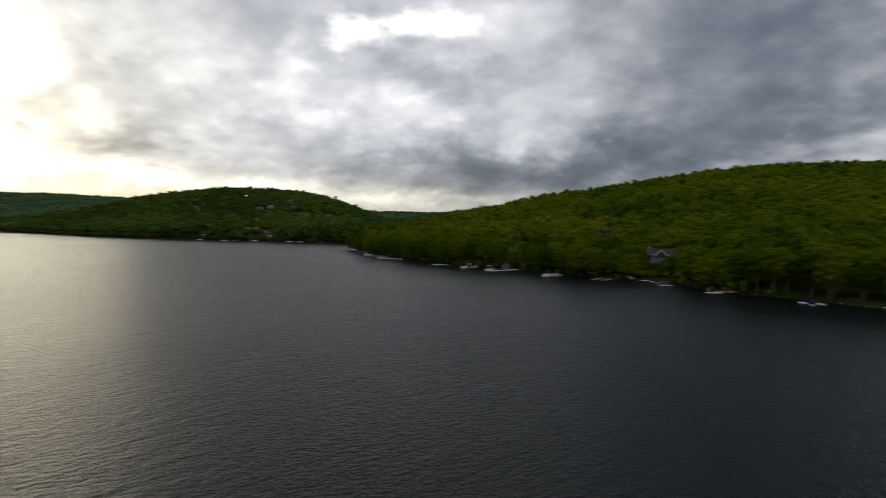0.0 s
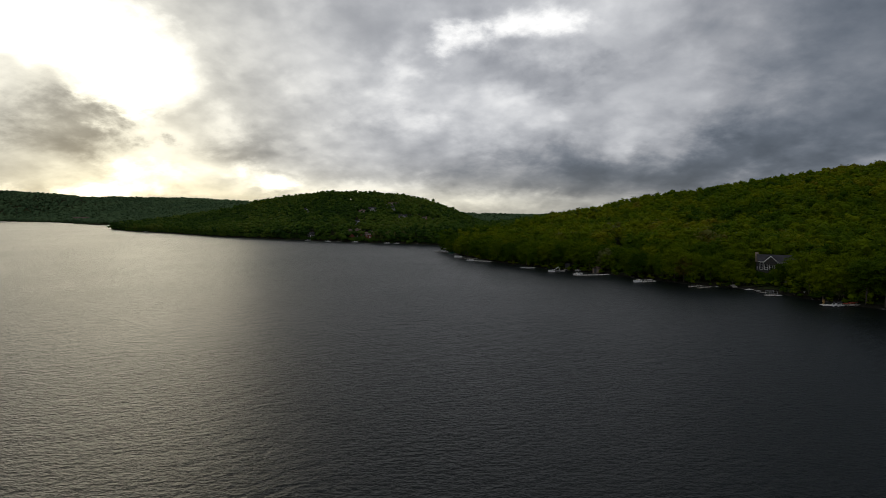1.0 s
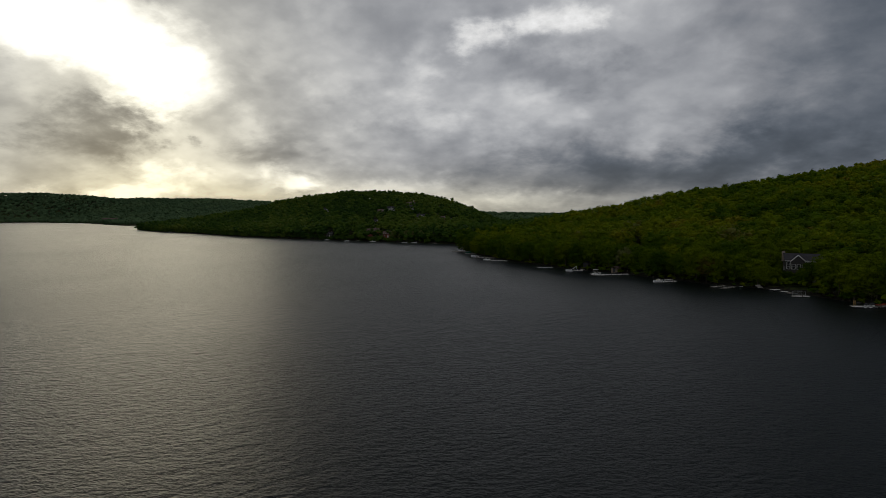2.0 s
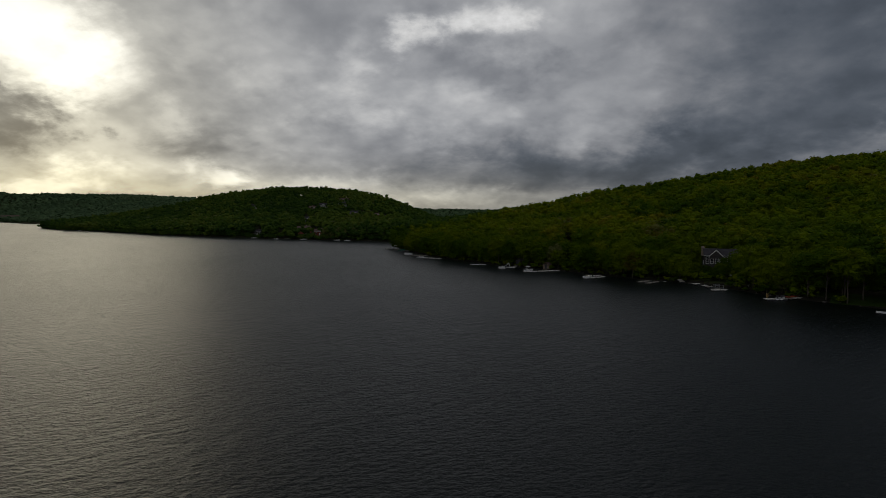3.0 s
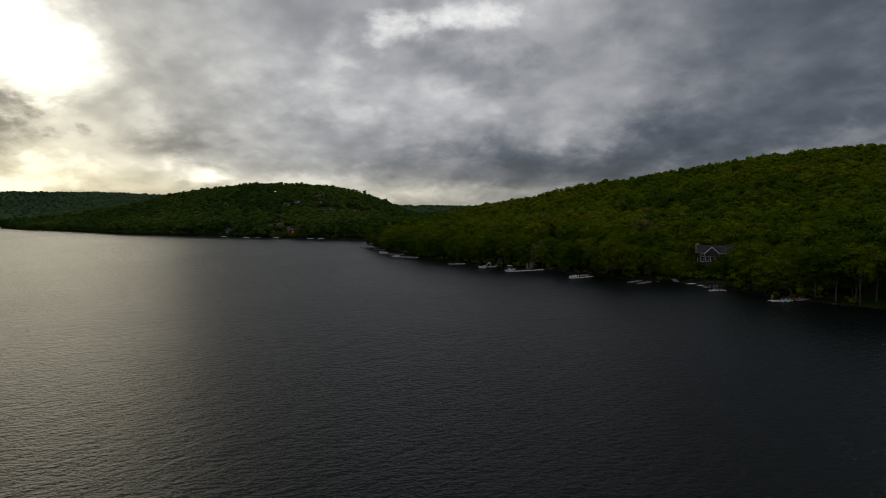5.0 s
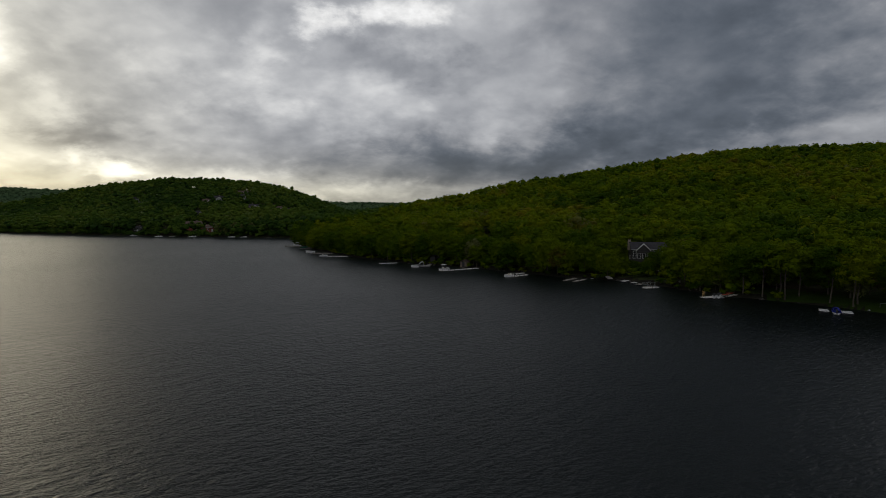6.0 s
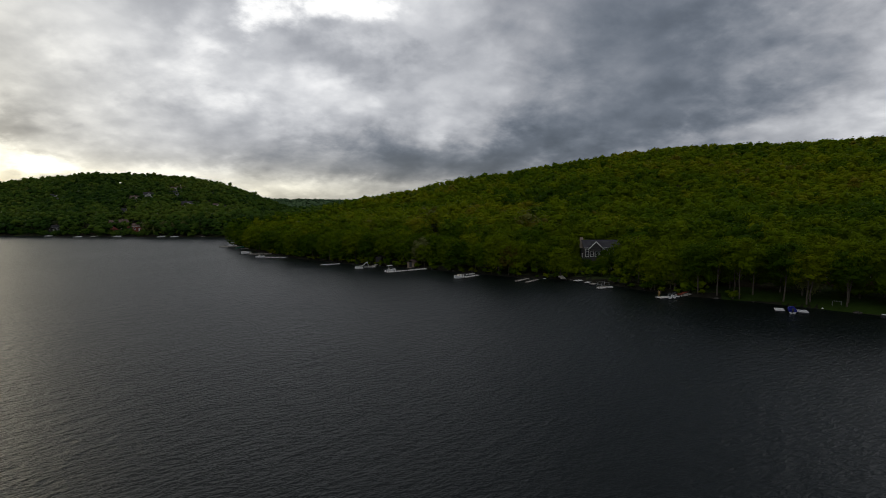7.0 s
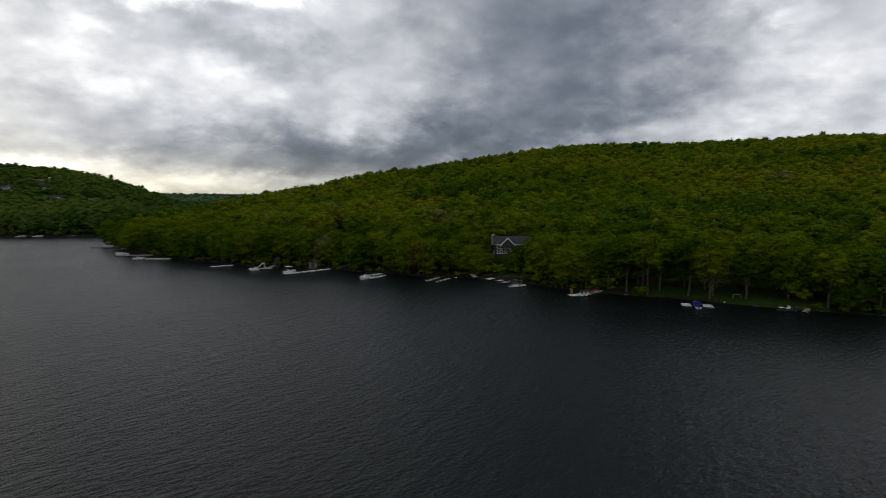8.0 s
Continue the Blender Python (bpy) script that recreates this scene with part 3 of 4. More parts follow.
def stand(az0, az1, r0, r1, gap, rad, keep, low=1.0, hue=0.0):
    """Spots for a forest on a jittered grid over a sector of the land."""
    a0, a1 = math.radians(az0), math.radians(az1)
    xs = MID[0] + np.array([math.sin(a0) * r0, math.sin(a0) * r1, math.sin(a1) * r0, math.sin(a1) * r1, 0 if az0 < 0 < az1 else math.sin(a0) * r0])
    x, y = np.meshgrid(np.arange(xs.min(), xs.max(), gap), np.arange(MID[1], MID[1] + r1, gap))
    x, y = x.ravel(), y.ravel()
    x, y = x + rng.uniform(-0.42, 0.42, x.size) * gap, y + rng.uniform(-0.42, 0.42, y.size) * gap
    az, r = np.degrees(np.arctan2(x - MID[0], y - MID[1])), np.hypot(x - MID[0], y - MID[1])
    ok = (az > az0) & (az < az1) & (r > r0) & (r < r1)
    x, y, az, r = x[ok], y[ok], az[ok], r[ok]
    s = shore_distance(x, y)
    ok = (s > 0.8) & keep(az, r, s)
    x, y, s = x[ok], y[ok], s[ok]
    z = land_height(x, y, s)
    out = []
    for px, py, pz, ps in zip(x, y, z, s):
        room = room_for(px, py)
        if room == 0:
            continue
        q = (0.72 + 0.75 * rng.uniform() ** 1.6) * rad * (0.6 + 0.4 * room)
        lift = (7.8 + rng.uniform(-0.8, 0.8) + 1.2 * (gap == 8.8)) * room * low * (0.6 + 0.4 * min(ps / 14, 1)) if rad < 7 else 4.5
        bearing, away_m = math.degrees(math.atan2(px - MID[0], py - MID[1])), math.hypot(px - MID[0], py - MID[1])
        if bearing > 4 and away_m > 330:      # taller old wood along this stretch of the crest
            lift += 1.6 * min((bearing - 4) / 6, 1.0) * min(max((38 - bearing) / 14, 0.25), 1.0) * min((away_m - 330) / 80, 1.0)
        out.append((px, py, pz + lift, q * 1.04, rng.uniform(0.78, 0.95), min(max(tint_at(rng, px, py) + hue, 0), 1)))
    return out


near_shapes = [crown_arrays(rng, 12, 330, 0.074, core=0.54, calm=0.4, flat=0.85, base=-0.5) for _ in range(8)]
mid_shapes = [crown_arrays(rng, 8, 130, 0.11, core=0.62, calm=0.5, flat=0.9, base=-0.45) for _ in range(9)]
far_shapes = [crown_arrays(rng, 6, 68, 0.125, calm=1.0, flat=0.9, base=-0.4) for _ in range(9)]
low_shapes = [crown_arrays(rng, 5, 36, 0.14, calm=1.0, flat=0.9, base=-0.4) for _ in range(8)]
dot_shapes = [crown_arrays(rng, 2, 10, 0.22, calm=1.0, flat=0.8, base=0.0) for _ in range(6)]


def right_far(az):
    return np.interp(az, RIGHT_RIDGE[:, 0], RIGHT_RIDGE[:, 1])


def left_far(az):
    return np.interp(az, LEFT_RIDGE[:, 0], LEFT_RIDGE[:, 1])


OLD_WOOD = 80      # metres from the bank to which the broad old oaks reach
forest("lower_forest", "broad-crowned spring-green oaks on the foot of the near hill",
       stand(-13, 63, 130, 420, 8.8, 6.7, lambda az, r, s: (s > 24) & (s < OLD_WOOD) & (r < 395), 1.0, 0.05), near_shapes, 12)
forest("hillside_forest", "dense spring-green broadleaf forest covering the near hill",
       stand(-13, 63, 130, 420, 7.8, 5.7, lambda az, r, s: ((s >= OLD_WOOD) | (r > 395)) & (r < right_far(az) + 35), 1.0, 0.08), mid_shapes, 3)
forest("hilltop_forest", "spring-green broadleaf forest on the upper slope of the near hill",
       stand(-13, 63, 420, 660, 8.0, 5.8, lambda az, r, s: ((s > 24) | (r > 395)) & (r < right_far(az) + 35) & ~((az < 6) & (r > 485)), 1.0, 0.08), far_shapes, 9)
# the lowered hue puts this hill's cloud shade into the leaf tint
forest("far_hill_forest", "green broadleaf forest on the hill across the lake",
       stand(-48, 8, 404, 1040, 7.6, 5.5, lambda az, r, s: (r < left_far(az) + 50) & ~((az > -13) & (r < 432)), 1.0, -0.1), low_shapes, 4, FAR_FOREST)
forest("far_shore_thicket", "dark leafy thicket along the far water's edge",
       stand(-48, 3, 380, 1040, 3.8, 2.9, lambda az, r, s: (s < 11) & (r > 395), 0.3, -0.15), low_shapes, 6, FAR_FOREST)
forest("woodland_understorey", "shaded undergrowth between the trees of the near bank",
       stand(-14, 56, 130, 440, 4.2, 2.4, lambda az, r, s: (s > np.where((az > 33) & (az < 46), 10, 2.2)) & (s < 30), 0.28, -0.1), low_shapes, 7)
forest("ridge_undergrowth", "undergrowth and small trees along the crests of the hills",
       stand(-44, 62, 400, 900, 6.3, 4.6, lambda az, r, s: np.where(az < 4, np.abs(r - left_far(az) - 12) < 26, np.abs(r - right_far(az) - 12) < 24), 0.56), low_shapes, 8)
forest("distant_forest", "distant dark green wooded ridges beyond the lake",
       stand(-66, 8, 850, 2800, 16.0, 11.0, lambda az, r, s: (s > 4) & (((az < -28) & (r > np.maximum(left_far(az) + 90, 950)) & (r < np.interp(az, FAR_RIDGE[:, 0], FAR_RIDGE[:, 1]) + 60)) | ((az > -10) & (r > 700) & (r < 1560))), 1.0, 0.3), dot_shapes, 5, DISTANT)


def tube(bm, points, radii, sides=7):
    """A tapered limb through the points."""
    rings = []
    for i, (p, r) in enumerate(zip(points, radii)):
        p = Vector(p)
        d = (Vector(points[min(i + 1, len(points) - 1)]) - Vector(points[max(i - 1, 0)])).normalized()
        u = d.cross(Vector((0.3, 1, 0.1))).normalized()
        w = d.cross(u)
        rings.append([bm.verts.new(p + (u * math.cos(k * 6.2832 / sides) + w * math.sin(k * 6.2832 / sides)) * r) for k in range(sides)])
    for a, b in zip(rings, rings[1:]):
        for k in range(sides):
            bm.faces.new((a[k], a[(k + 1) % sides], b[(k + 1) % sides], b[k]))
    bm.faces.new(rings[-1])
    bm.faces.new(rings[0][::-1])


def build_tree(seed, height, clear_stem, radius, lean=0.0, leaf=LEAVES, low_bough=-0.85):
    """A broadleaf tree: a tapered trunk with limbs, and a crown of leaf sprays."""
    r = np.random.default_rng(seed)
    tree = new("tree")
    bm = bmesh.new()
    bend = [Vector((lean * h / height + r.uniform(-0.15, 0.15), r.uniform(-0.15, 0.15), h)) for h in np.linspace(-0.4, height * 0.8, 6)]
    tube(bm, bend, [0.24, 0.19, 0.16, 0.13, 0.09, 0.04])
    for k in range(6):
        base = bend[2] + (bend[4] - bend[2]) * (k / 6)
        a = k * 2.4 + r.uniform(0, 0.6)
        tip = base + Vector((math.cos(a) * radius * 0.5, math.sin(a) * radius * 0.5, radius * r.uniform(0.4, 0.8)))
        tube(bm, [base, (base + tip) / 2 + Vector((0, 0, 0.3)), tip], [0.08, 0.05, 0.02], 5)
    part("trunk", bm, BARK, tree)
    v, f = crown_arrays(r, 24, 2100, 0.052, core=0.52, base=low_bough)
    half = (height - clear_stem) / 2
    c = np.array([lean * 0.75, 0, clear_stem + half])
    me = mesh_of("crown", v * (radius, radius, half * 1.05) + c, f)
    me.materials.append(leaf)
    crown = new("crown", me)
    crown.parent = tree
    return tree


def build_shrub(seed):
    r = np.random.default_rng(seed)
    shrub = new("shrub")
    bm = bmesh.new()
    for k in range(5):
        a = k * 1.3
        tube(bm, [(0, 0, -0.2), (math.cos(a) * 0.4, math.sin(a) * 0.4, 0.9), (math.cos(a) * 0.9, math.sin(a) * 0.9, 1.7)], [0.06, 0.04, 0.015], 5)
    part("stems", bm, BARK, shrub)
    v, f = crown_arrays(r, 6, 240, 0.12, 1)
    me = mesh_of("leaves", v * (1.9, 1.9, 1.5) + (0, 0, 1.5), f)
    me.materials.append(LEAVES)
    leaf = new("leaves", me)
    leaf.parent = shrub
    return shrub


def upright(x, y, turn=0.0, size=1.0, sink=0.1):
    z = float(land_height(np.array([x]), np.array([y]))[0]) - sink
    return Matrix.LocRotScale((x, y, z), Euler((0, 0, turn)), (size, size, size))


# tree spots on the right bank, thinned so that crowns just meet
BANK = LAKE[:17]
HOUSE_AXIS = np.array([0.43, 0.903])
spots = []
for a, b in zip(BANK, BANK[1:]):
    run = np.linalg.norm(b - a)
    inward = np.array([b[1] - a[1], -(b[0] - a[0])]) / run * -1
    for _ in range(int(run * 2.2)):
        p = a + (b - a) * rng.uniform() + inward * rng.uniform(0.6, 27)
        s = shore_distance(np.array([p[0]]), np.array([p[1]]))[0]
        on_lawn = 106 < p[0] < 132 and 136 < p[1] < 176 and s < 9.5
        view = np.array([94.6, 216.3]) - p
        ahead, aside = view @ HOUSE_AXIS, abs(view[0] * HOUSE_AXIS[1] - view[1] * HOUSE_AXIS[0])
        if ahead > -2 and aside < 6.0:      # the lake house looks out between the trees
            continue
        if s < 0.5 or on_lawn or room_for(*p) < 1 or (s < 7 and np.hypot(p[0] - 84, p[1] - 203) < 9) or np.hypot(p[0] - 87.5, p[1] - 207) < 6:
            continue
        if all((p[0] - q[0]) ** 2 + (p[1] - q[1]) ** 2 > (4.9 if s < 9 else 6.4) ** 2 for q in spots):
            spots.append((p[0], p[1], s))
LOW = [build_tree(40 + k, h, c, r) for k, (h, c, r) in enumerate([(13.8, 0.9, 5.9), (15, 1.3, 6.4), (12.6, 0.6, 5.2), (16, 1.6, 6.6), (11.5, 0.5, 5.0), (14.2, 1.1, 6.9)])]
TALL = [build_tree(60 + k, h, c, r, l) for k, (h, c, r, l) in enumerate([(16, 5.4, 6.0, 0.6), (17, 6.0, 6.4, -0.5), (15, 5.0, 5.4, 0.2), (16.5, 5.2, 6.8, 1.8)])]
BRONZE = build_tree(71, 12.5, 1.6, 4.8, 0, RUSSET)
PALE = build_tree(72, 12.0, 1.2, 4.2, 0, BUDDING)
SHRUBS = [build_shrub(80 + k) for k in range(3)]
used = set()


def plant(kind, m, label, group):
    ob = kind
    if kind.name in used:
        ob = copy_thing(kind, m)
    else:
        used.add(kind.name)
        ob.matrix_basis = m
    category = "shrub" if ob.name.startswith("shrub") else "tree"
    return tagged(ob, label, category, group)


for i, (x, y, s) in enumerate(spots):
    plant(LOW[i % 6], upright(x, y, rng.uniform(0, 6.28), rng.uniform(0.82, 1.1)),
          "leafy broadleaf tree overhanging the lake's edge" if s < 9 else "leafy broadleaf tree in the woods behind the shore", "shoreline trees")
for x, y, size in [(98.3, 203.8, 1.0), (61, 219, 0.9), (5, 272, 0.85)]:
    plant(BRONZE, upright(x, y, x, size), "tree with bronze-brown young leaves near the shore", "shoreline trees")
for x, y, size in [(34, 248.5, 0.95), (-64, 378, 0.7), (121, 160, 0.8), (97, 181, 0.6), (-148, 463, 0.9), (-141, 461, 0.8), (-134, 459, 0.95), (-127, 458, 0.8),
                   (-119, 455, 0.9), (-152, 470, 0.8), (-131, 466, 0.75), (-112, 452, 0.7)]:
    plant(PALE, upright(x, y, x, size), "tree with pale budding leaves by the water", "shoreline trees")
# trees that half hide the lake house
for x, y, k in [(88.2, 205.5, 0), (91.5, 208.5, 2), (82.0, 211.5, 1), (102.5, 200.5, 0), (94.0, 203.5, 4), (85.4, 210.6, 2), (87.6, 210.8, 4), (89.4, 206.6, 1), (95.6, 206.2, 5)]:
    plant(LOW[k], upright(x, y, x * 1.7, 0.74 if 91 < x < 92 else 0.46 if x < 92 else 0.66 if x == 95.6 else 0.5 if x == 94.0 else 0.8), "leafy tree standing before the lake house", "shoreline trees")
LAWN_TREES = [(115, 161), (107.5, 167), (112, 168), (109, 171), (122, 163), (117.5, 157), (119.5, 158), (128, 164), (123.5, 152), (126, 154),
              (104, 171), (101, 174.5), (131, 156), (135, 150), (134, 140), (139, 138)]
for i, (x, y) in enumerate(LAWN_TREES):
    plant(TALL[3 if i == 0 else i % 3], upright(x, y, rng.uniform(0, 6.28) if i else 0.6, rng.uniform(0.9, 1.05)),
          "leaning tree with a thick bare trunk on the lawn" if i == 0 else "tall tree with a bare trunk on the lakeside lawn", "lawn trees")
n = 0
for a, b in zip(BANK, BANK[1:]):
    run = np.linalg.norm(b - a)
    inward = np.array([b[1] - a[1], -(b[0] - a[0])]) / run * -1
    for k in range(int(run / 2.7)):
        p = a + (b - a) * ((k + rng.uniform(0.2, 0.8)) / max(int(run / 2.7), 1)) + inward * rng.uniform(0.1, 2.0)
        if (106 < p[0] < 131 and p[1] < 166) or np.hypot(p[0] - 81, p[1] - 203) < 5 or rng.uniform() < 0.12:
            continue
        plant(SHRUBS[n % 3], upright(p[0], p[1], rng.uniform(0, 6.28), rng.uniform(0.6, 1.1)), "low leafy shrub growing on the lake bank", "bank shrubs")
        n += 1


def build_pine(seed, height):
    r = np.random.default_rng(seed)
    pine = new("pine")
    bm = bmesh.new()
    tube(bm, [(0, 0, -0.3), (0, 0, height * 0.5), (0, 0, height * 0.97)], [0.25, 0.15, 0.03])
    part("trunk", bm, BARK, pine)
    v, f = pine_arrays(r, 13)
    me = mesh_of("boughs", v * height, f)
    me.materials.append(NEEDLES)
    ob = new("boughs", me)
    ob.parent = pine
    return pine


NEEDLES = weathered("dark_pine_needles", (0.030, 0.055, 0.016), (0.012, 0.026, 0.008), 0.8, 3.0, 0.5, 0.05)
pines = [build_pine(90, 15), build_pine(91, 13)]
PINE_SPOTS = [(-122, 668), (-116, 664), (-109, 660), (-132, 672), (-127, 664)]
for i, (x, y) in enumerate(PINE_SPOTS):
    m = upright(x, y, i * 1.3, 0.85 + 0.07 * (i % 4))
    ob = copy_thing(pines[i % 2], m) if i > 1 else pines[i]
    ob.matrix_basis = m
    tagged(ob, "dark conifer standing above the hill's crest", "tree", "crest pines")

# ---------------------------------------------------------------- houses


def slab(bm, cx, cy, cz, lx, ly, lz, turn=(0, 0, 0), bevel=0.0):
    """A block by its middle and size."""
    m = Matrix.Translation((cx, cy, cz)) @ Euler(turn).to_matrix().to_4x4() @ Matrix.Diagonal((lx, ly, lz, 1))
    made = bmesh.ops.create_cube(bm, size=1, matrix=m)["verts"]
    if bevel:
        edges = list({e for v in made for e in v.link_edges})
        bmesh.ops.bevel(bm, geom=edges, offset=bevel, segments=1, affect="EDGES")


def rod(bm, a, b, r, sides=8):
    tube(bm, [a, b], [r, r], sides)


def window(parent, x, y, z, w, h, turn=0.0, bars=1):
    """A white frame with bars, and its pane set back in it."""
    bm = bmesh.new()
    t = 0.13 if w < 1.2 else 0.16
    for sx in (-1, 1):
        slab(bm, sx * (w - t) / 2, 0, 0, t, 0.12, h)
    for sz in (-1, 1):
        slab(bm, 0, 0, sz * (h - t) / 2, w - 2 * t, 0.12, t)
    for k in range(bars):
        slab(bm, 0, 0.01, (k + 1) * h / (bars + 1) - h / 2, w - 2 * t, 0.06, 0.07)
    f = part("window", bm, TRIM, parent)
    f.matrix_basis = pose(x, y, z, 0, 0, turn)
    bm = bmesh.new()
    slab(bm, 0, 0.03, 0, w - 2 * t, 0.02, h - 2 * t)
    part("pane", bm, GLASS, f, "dark window glass")
    return f


def house(name, label, colour, roof_mat, spec):
    x, y, w, d, wall = spec
    home = new(name)
    big = name == "lake_house"
    z = float(land_height(np.array([x]), np.array([y]))[0])
    face = math.atan2(x - EYES[0], y - EYES[1]) * -1
    home.matrix_basis = Matrix.LocRotScale((x, y, z), Euler((0, 0, face + (0.16 if big else random.uniform(-0.5, 0.5)))), None)
    rise = d * (0.25 if big else 0.32)
    bm = bmesh.new()
    slab(bm, 0, 0, (wall - 2.5) / 2, w, d, wall + 2.5)
    for sx in (-1, 1):
        e = [bm.verts.new((sx * (w / 2 - k), yy, zz)) for k in (0.0, 0.2) for yy, zz in ((-d / 2, wall), (d / 2, wall), (0, wall + rise))]
        for q in ((0, 1, 2), (5, 4, 3), (0, 3, 4, 1), (1, 4, 5, 2), (2, 5, 3, 0)):
            bm.faces.new([e[k] for k in q])
    bmesh.ops.recalc_face_normals(bm, faces=bm.faces)
    part("wall", bm, SIDING[colour], home)
    slope = math.atan2(rise, d / 2)
    run = math.hypot(rise, d / 2) + 0.6
    bm = bmesh.new()
    for sy in (-1, 1):
        slab(bm, 0, sy * (d / 4 + 0.24), wall + rise / 2 - 0.02, w + 0.9, run, 0.2, (-sy * slope if sy > 0 else slope, 0, 0), 0.03)
    roof = part("roof", bm, roof_mat, home)
    bm = bmesh.new()
    slab(bm, -w / 2 - 0.3 if big else w * random.uniform(-0.3, 0.3), 0.6, wall + rise * 0.6, 1.0 if big else 0.7, 0.8, rise * 0.9 + (1.6 if big else 1.2), bevel=0.04)
    part("chimney", bm, BRICK, roof, "stone chimney")
    rows = 2 if wall > 5.2 else 1
    cols = max(3, int(w / (1.45 if big else 2.3)))
    bm = bmesh.new()
    slab(bm, 0, -d / 2 - 0.36, wall - 0.02, w + 0.9, 0.14, 0.26)
    part("fascia", bm, TRIM, home, "white eaves board")
    for r in range(rows):
        for c in range(cols):
            px = (c + 0.5) * w / cols - w / 2
            h = (2.7 if big and r else 2.0 if r else 1.6) if rows > 1 else 1.5
            pz = wall - 1.65 if r else (1.2 if rows > 1 else wall * 0.55)
            if not r and c == cols // 2:
                bm = bmesh.new()
                slab(bm, px, -d / 2 - 0.05, 1.05, 1.0, 0.1, 2.1, bevel=0.02)
                part("door", bm, TRIM, home, "white front door")
                continue
            window(home, px, -d / 2 - 0.04, pz, 1.15, h, 0.0, 2 if r else 1)
    for sx in (-1, 1):
        window(home, sx * (w / 2 + 0.04), 0, wall * 0.6, 1.3, 1.4, 90 * sx)
    # a gabled bay in the middle of the front
    if wall > 4.8 or name == "lake_cottage":
        bw, bx = (4.2, -w * 0.27) if big else (min(3.6, w * 0.36), 0)
        bh = 2.1 if big else 1.1
        bm = bmesh.new()
        lo, hi, y0, y1 = wall - 1.0, wall, -d / 2 - 0.5, -d / 2 + 2.6
        e = [bm.verts.new((bx + px, yy, zz)) for yy in (y0, y1) for px, zz in ((-bw / 2, lo), (bw / 2, lo), (bw / 2, hi), (0, hi + bh), (-bw / 2, hi))]
        bm.faces.new(e[:5][::-1])
        bm.faces.new(e[5:])
        for k in range(5):
            bm.faces.new((e[k], e[(k + 1) % 5], e[5 + (k + 1) % 5], e[5 + k]))
        part("gable", bm, SIDING[colour], home)
        bm = bmesh.new()
        s2, l2 = math.atan2(bh, bw / 2), math.hypot(bh, bw / 2) + 0.5
        for sx in (-1, 1):
            slab(bm, bx + sx * (bw / 4 + 0.12), (y0 + y1) / 2 - 0.1, hi + bh / 2, l2, y1 - y0 + 0.4, 0.14, (0, sx * s2, 0))
        part("gable_roof", bm, roof_mat, home)
        bm = bmesh.new()
        for sx in (-1, 1):
            slab(bm, bx + sx * (bw / 4 + 0.12), y0 - 0.34, hi + bh / 2 - 0.02, l2, 0.1, 0.28, (0, sx * s2, 0))
        part("bargeboard", bm, TRIM, home, "white bargeboards")
    return tagged(home, label, "house", "houses round the lake")


for h in HOUSES:
    house(*h)

# ---------------------------------------------------------------- docks and boats


def floor_at(x, y):
    return max(float(land_height(np.array([x]), np.array([y]))[0]), 0.0)


def thing(name, label, category, x, y, turn, group="", z=None):
    ob = new(name)
    ob.matrix_basis = pose(x, y, floor_at(x, y) if z is None else z, 0, 0, turn)
    return tagged(ob, label, category, group)


def dock(label, x0, y0, x1, y1, wide, mat=TIMBER, high=0.45, head=0.0):
    """A plank dock from its outer end to the shore, with an optional wider head, on posts."""
    length, turn = math.hypot(x1 - x0, y1 - y0), math.degrees(math.atan2(y1 - y0, x1 - x0))
    ob = thing("dock", label, "dock", x0, y0, turn, "docks along the shore", 0.0)
    bm = bmesh.new()
    k = 0.0
    while k < length:
        slab(bm, k + 0.11, 0, high, 0.2, wide, 0.06)
        k += 0.22
    part("decking", bm, mat, ob)
    for sy in (-1, 1):
        bm = bmesh.new()
        slab(bm, length / 2, sy * (wide / 2 - 0.08), high - 0.14, length, 0.1, 0.2)
        part("beam", bm, mat, ob)
    if head:
        bm = bmesh.new()
        for q in np.arange(0, 2.6, 0.22):
            slab(bm, q - 0.4, 0, high + 0.065, 0.2, head, 0.06)
        part("head", bm, mat, ob)
    for k in np.arange(0.3, length, 2.6):
        for sy in (-1, 1):
            bm = bmesh.new()
            rod(bm, (k, sy * (wide / 2 + 0.05), -1.6), (k, sy * (wide / 2 + 0.05), high + 0.55), 0.07)
            part("post", bm, BARK, ob)
    return ob


def hull_mesh(length, beam, depth, bow=0.42):
    """A planked shell lofted from stern to bow, with an inner floor."""
    bm = bmesh.new()
    rings = []
    for i in range(11):
        t = i / 10
        half = beam / 2 * (1 if t < 1 - bow else max(1 - ((t - 1 + bow) / bow) ** 2.2, 0.02))
        keel, sheer = -depth * 0.35 + depth * 0.5 * max(0, t - 0.72) / 0.28, depth * (0.62 + 0.3 * t * t)
        xx = (t - 0.5) * length
        prof = [(-half, sheer), (-half * 0.93, sheer * 0.35), (-half * 0.55, keel * 0.5), (0, keel), (half * 0.55, keel * 0.5), (half * 0.93, sheer * 0.35), (half, sheer),
                (half * 0.86, sheer), (half * 0.78, sheer * 0.4), (-half * 0.78, sheer * 0.4), (-half * 0.86, sheer)]
        rings.append([bm.verts.new((xx, a, b)) for a, b in prof])
    for a, b in zip(rings, rings[1:]):
        for k in range(11):
            bm.faces.new((a[k], b[k], b[(k + 1) % 11], a[(k + 1) % 11]))
    bm.faces.new(rings[0])
    bm.faces.new(rings[-1][::-1])
    bmesh.ops.recalc_face_normals(bm, faces=bm.faces)
    return bm


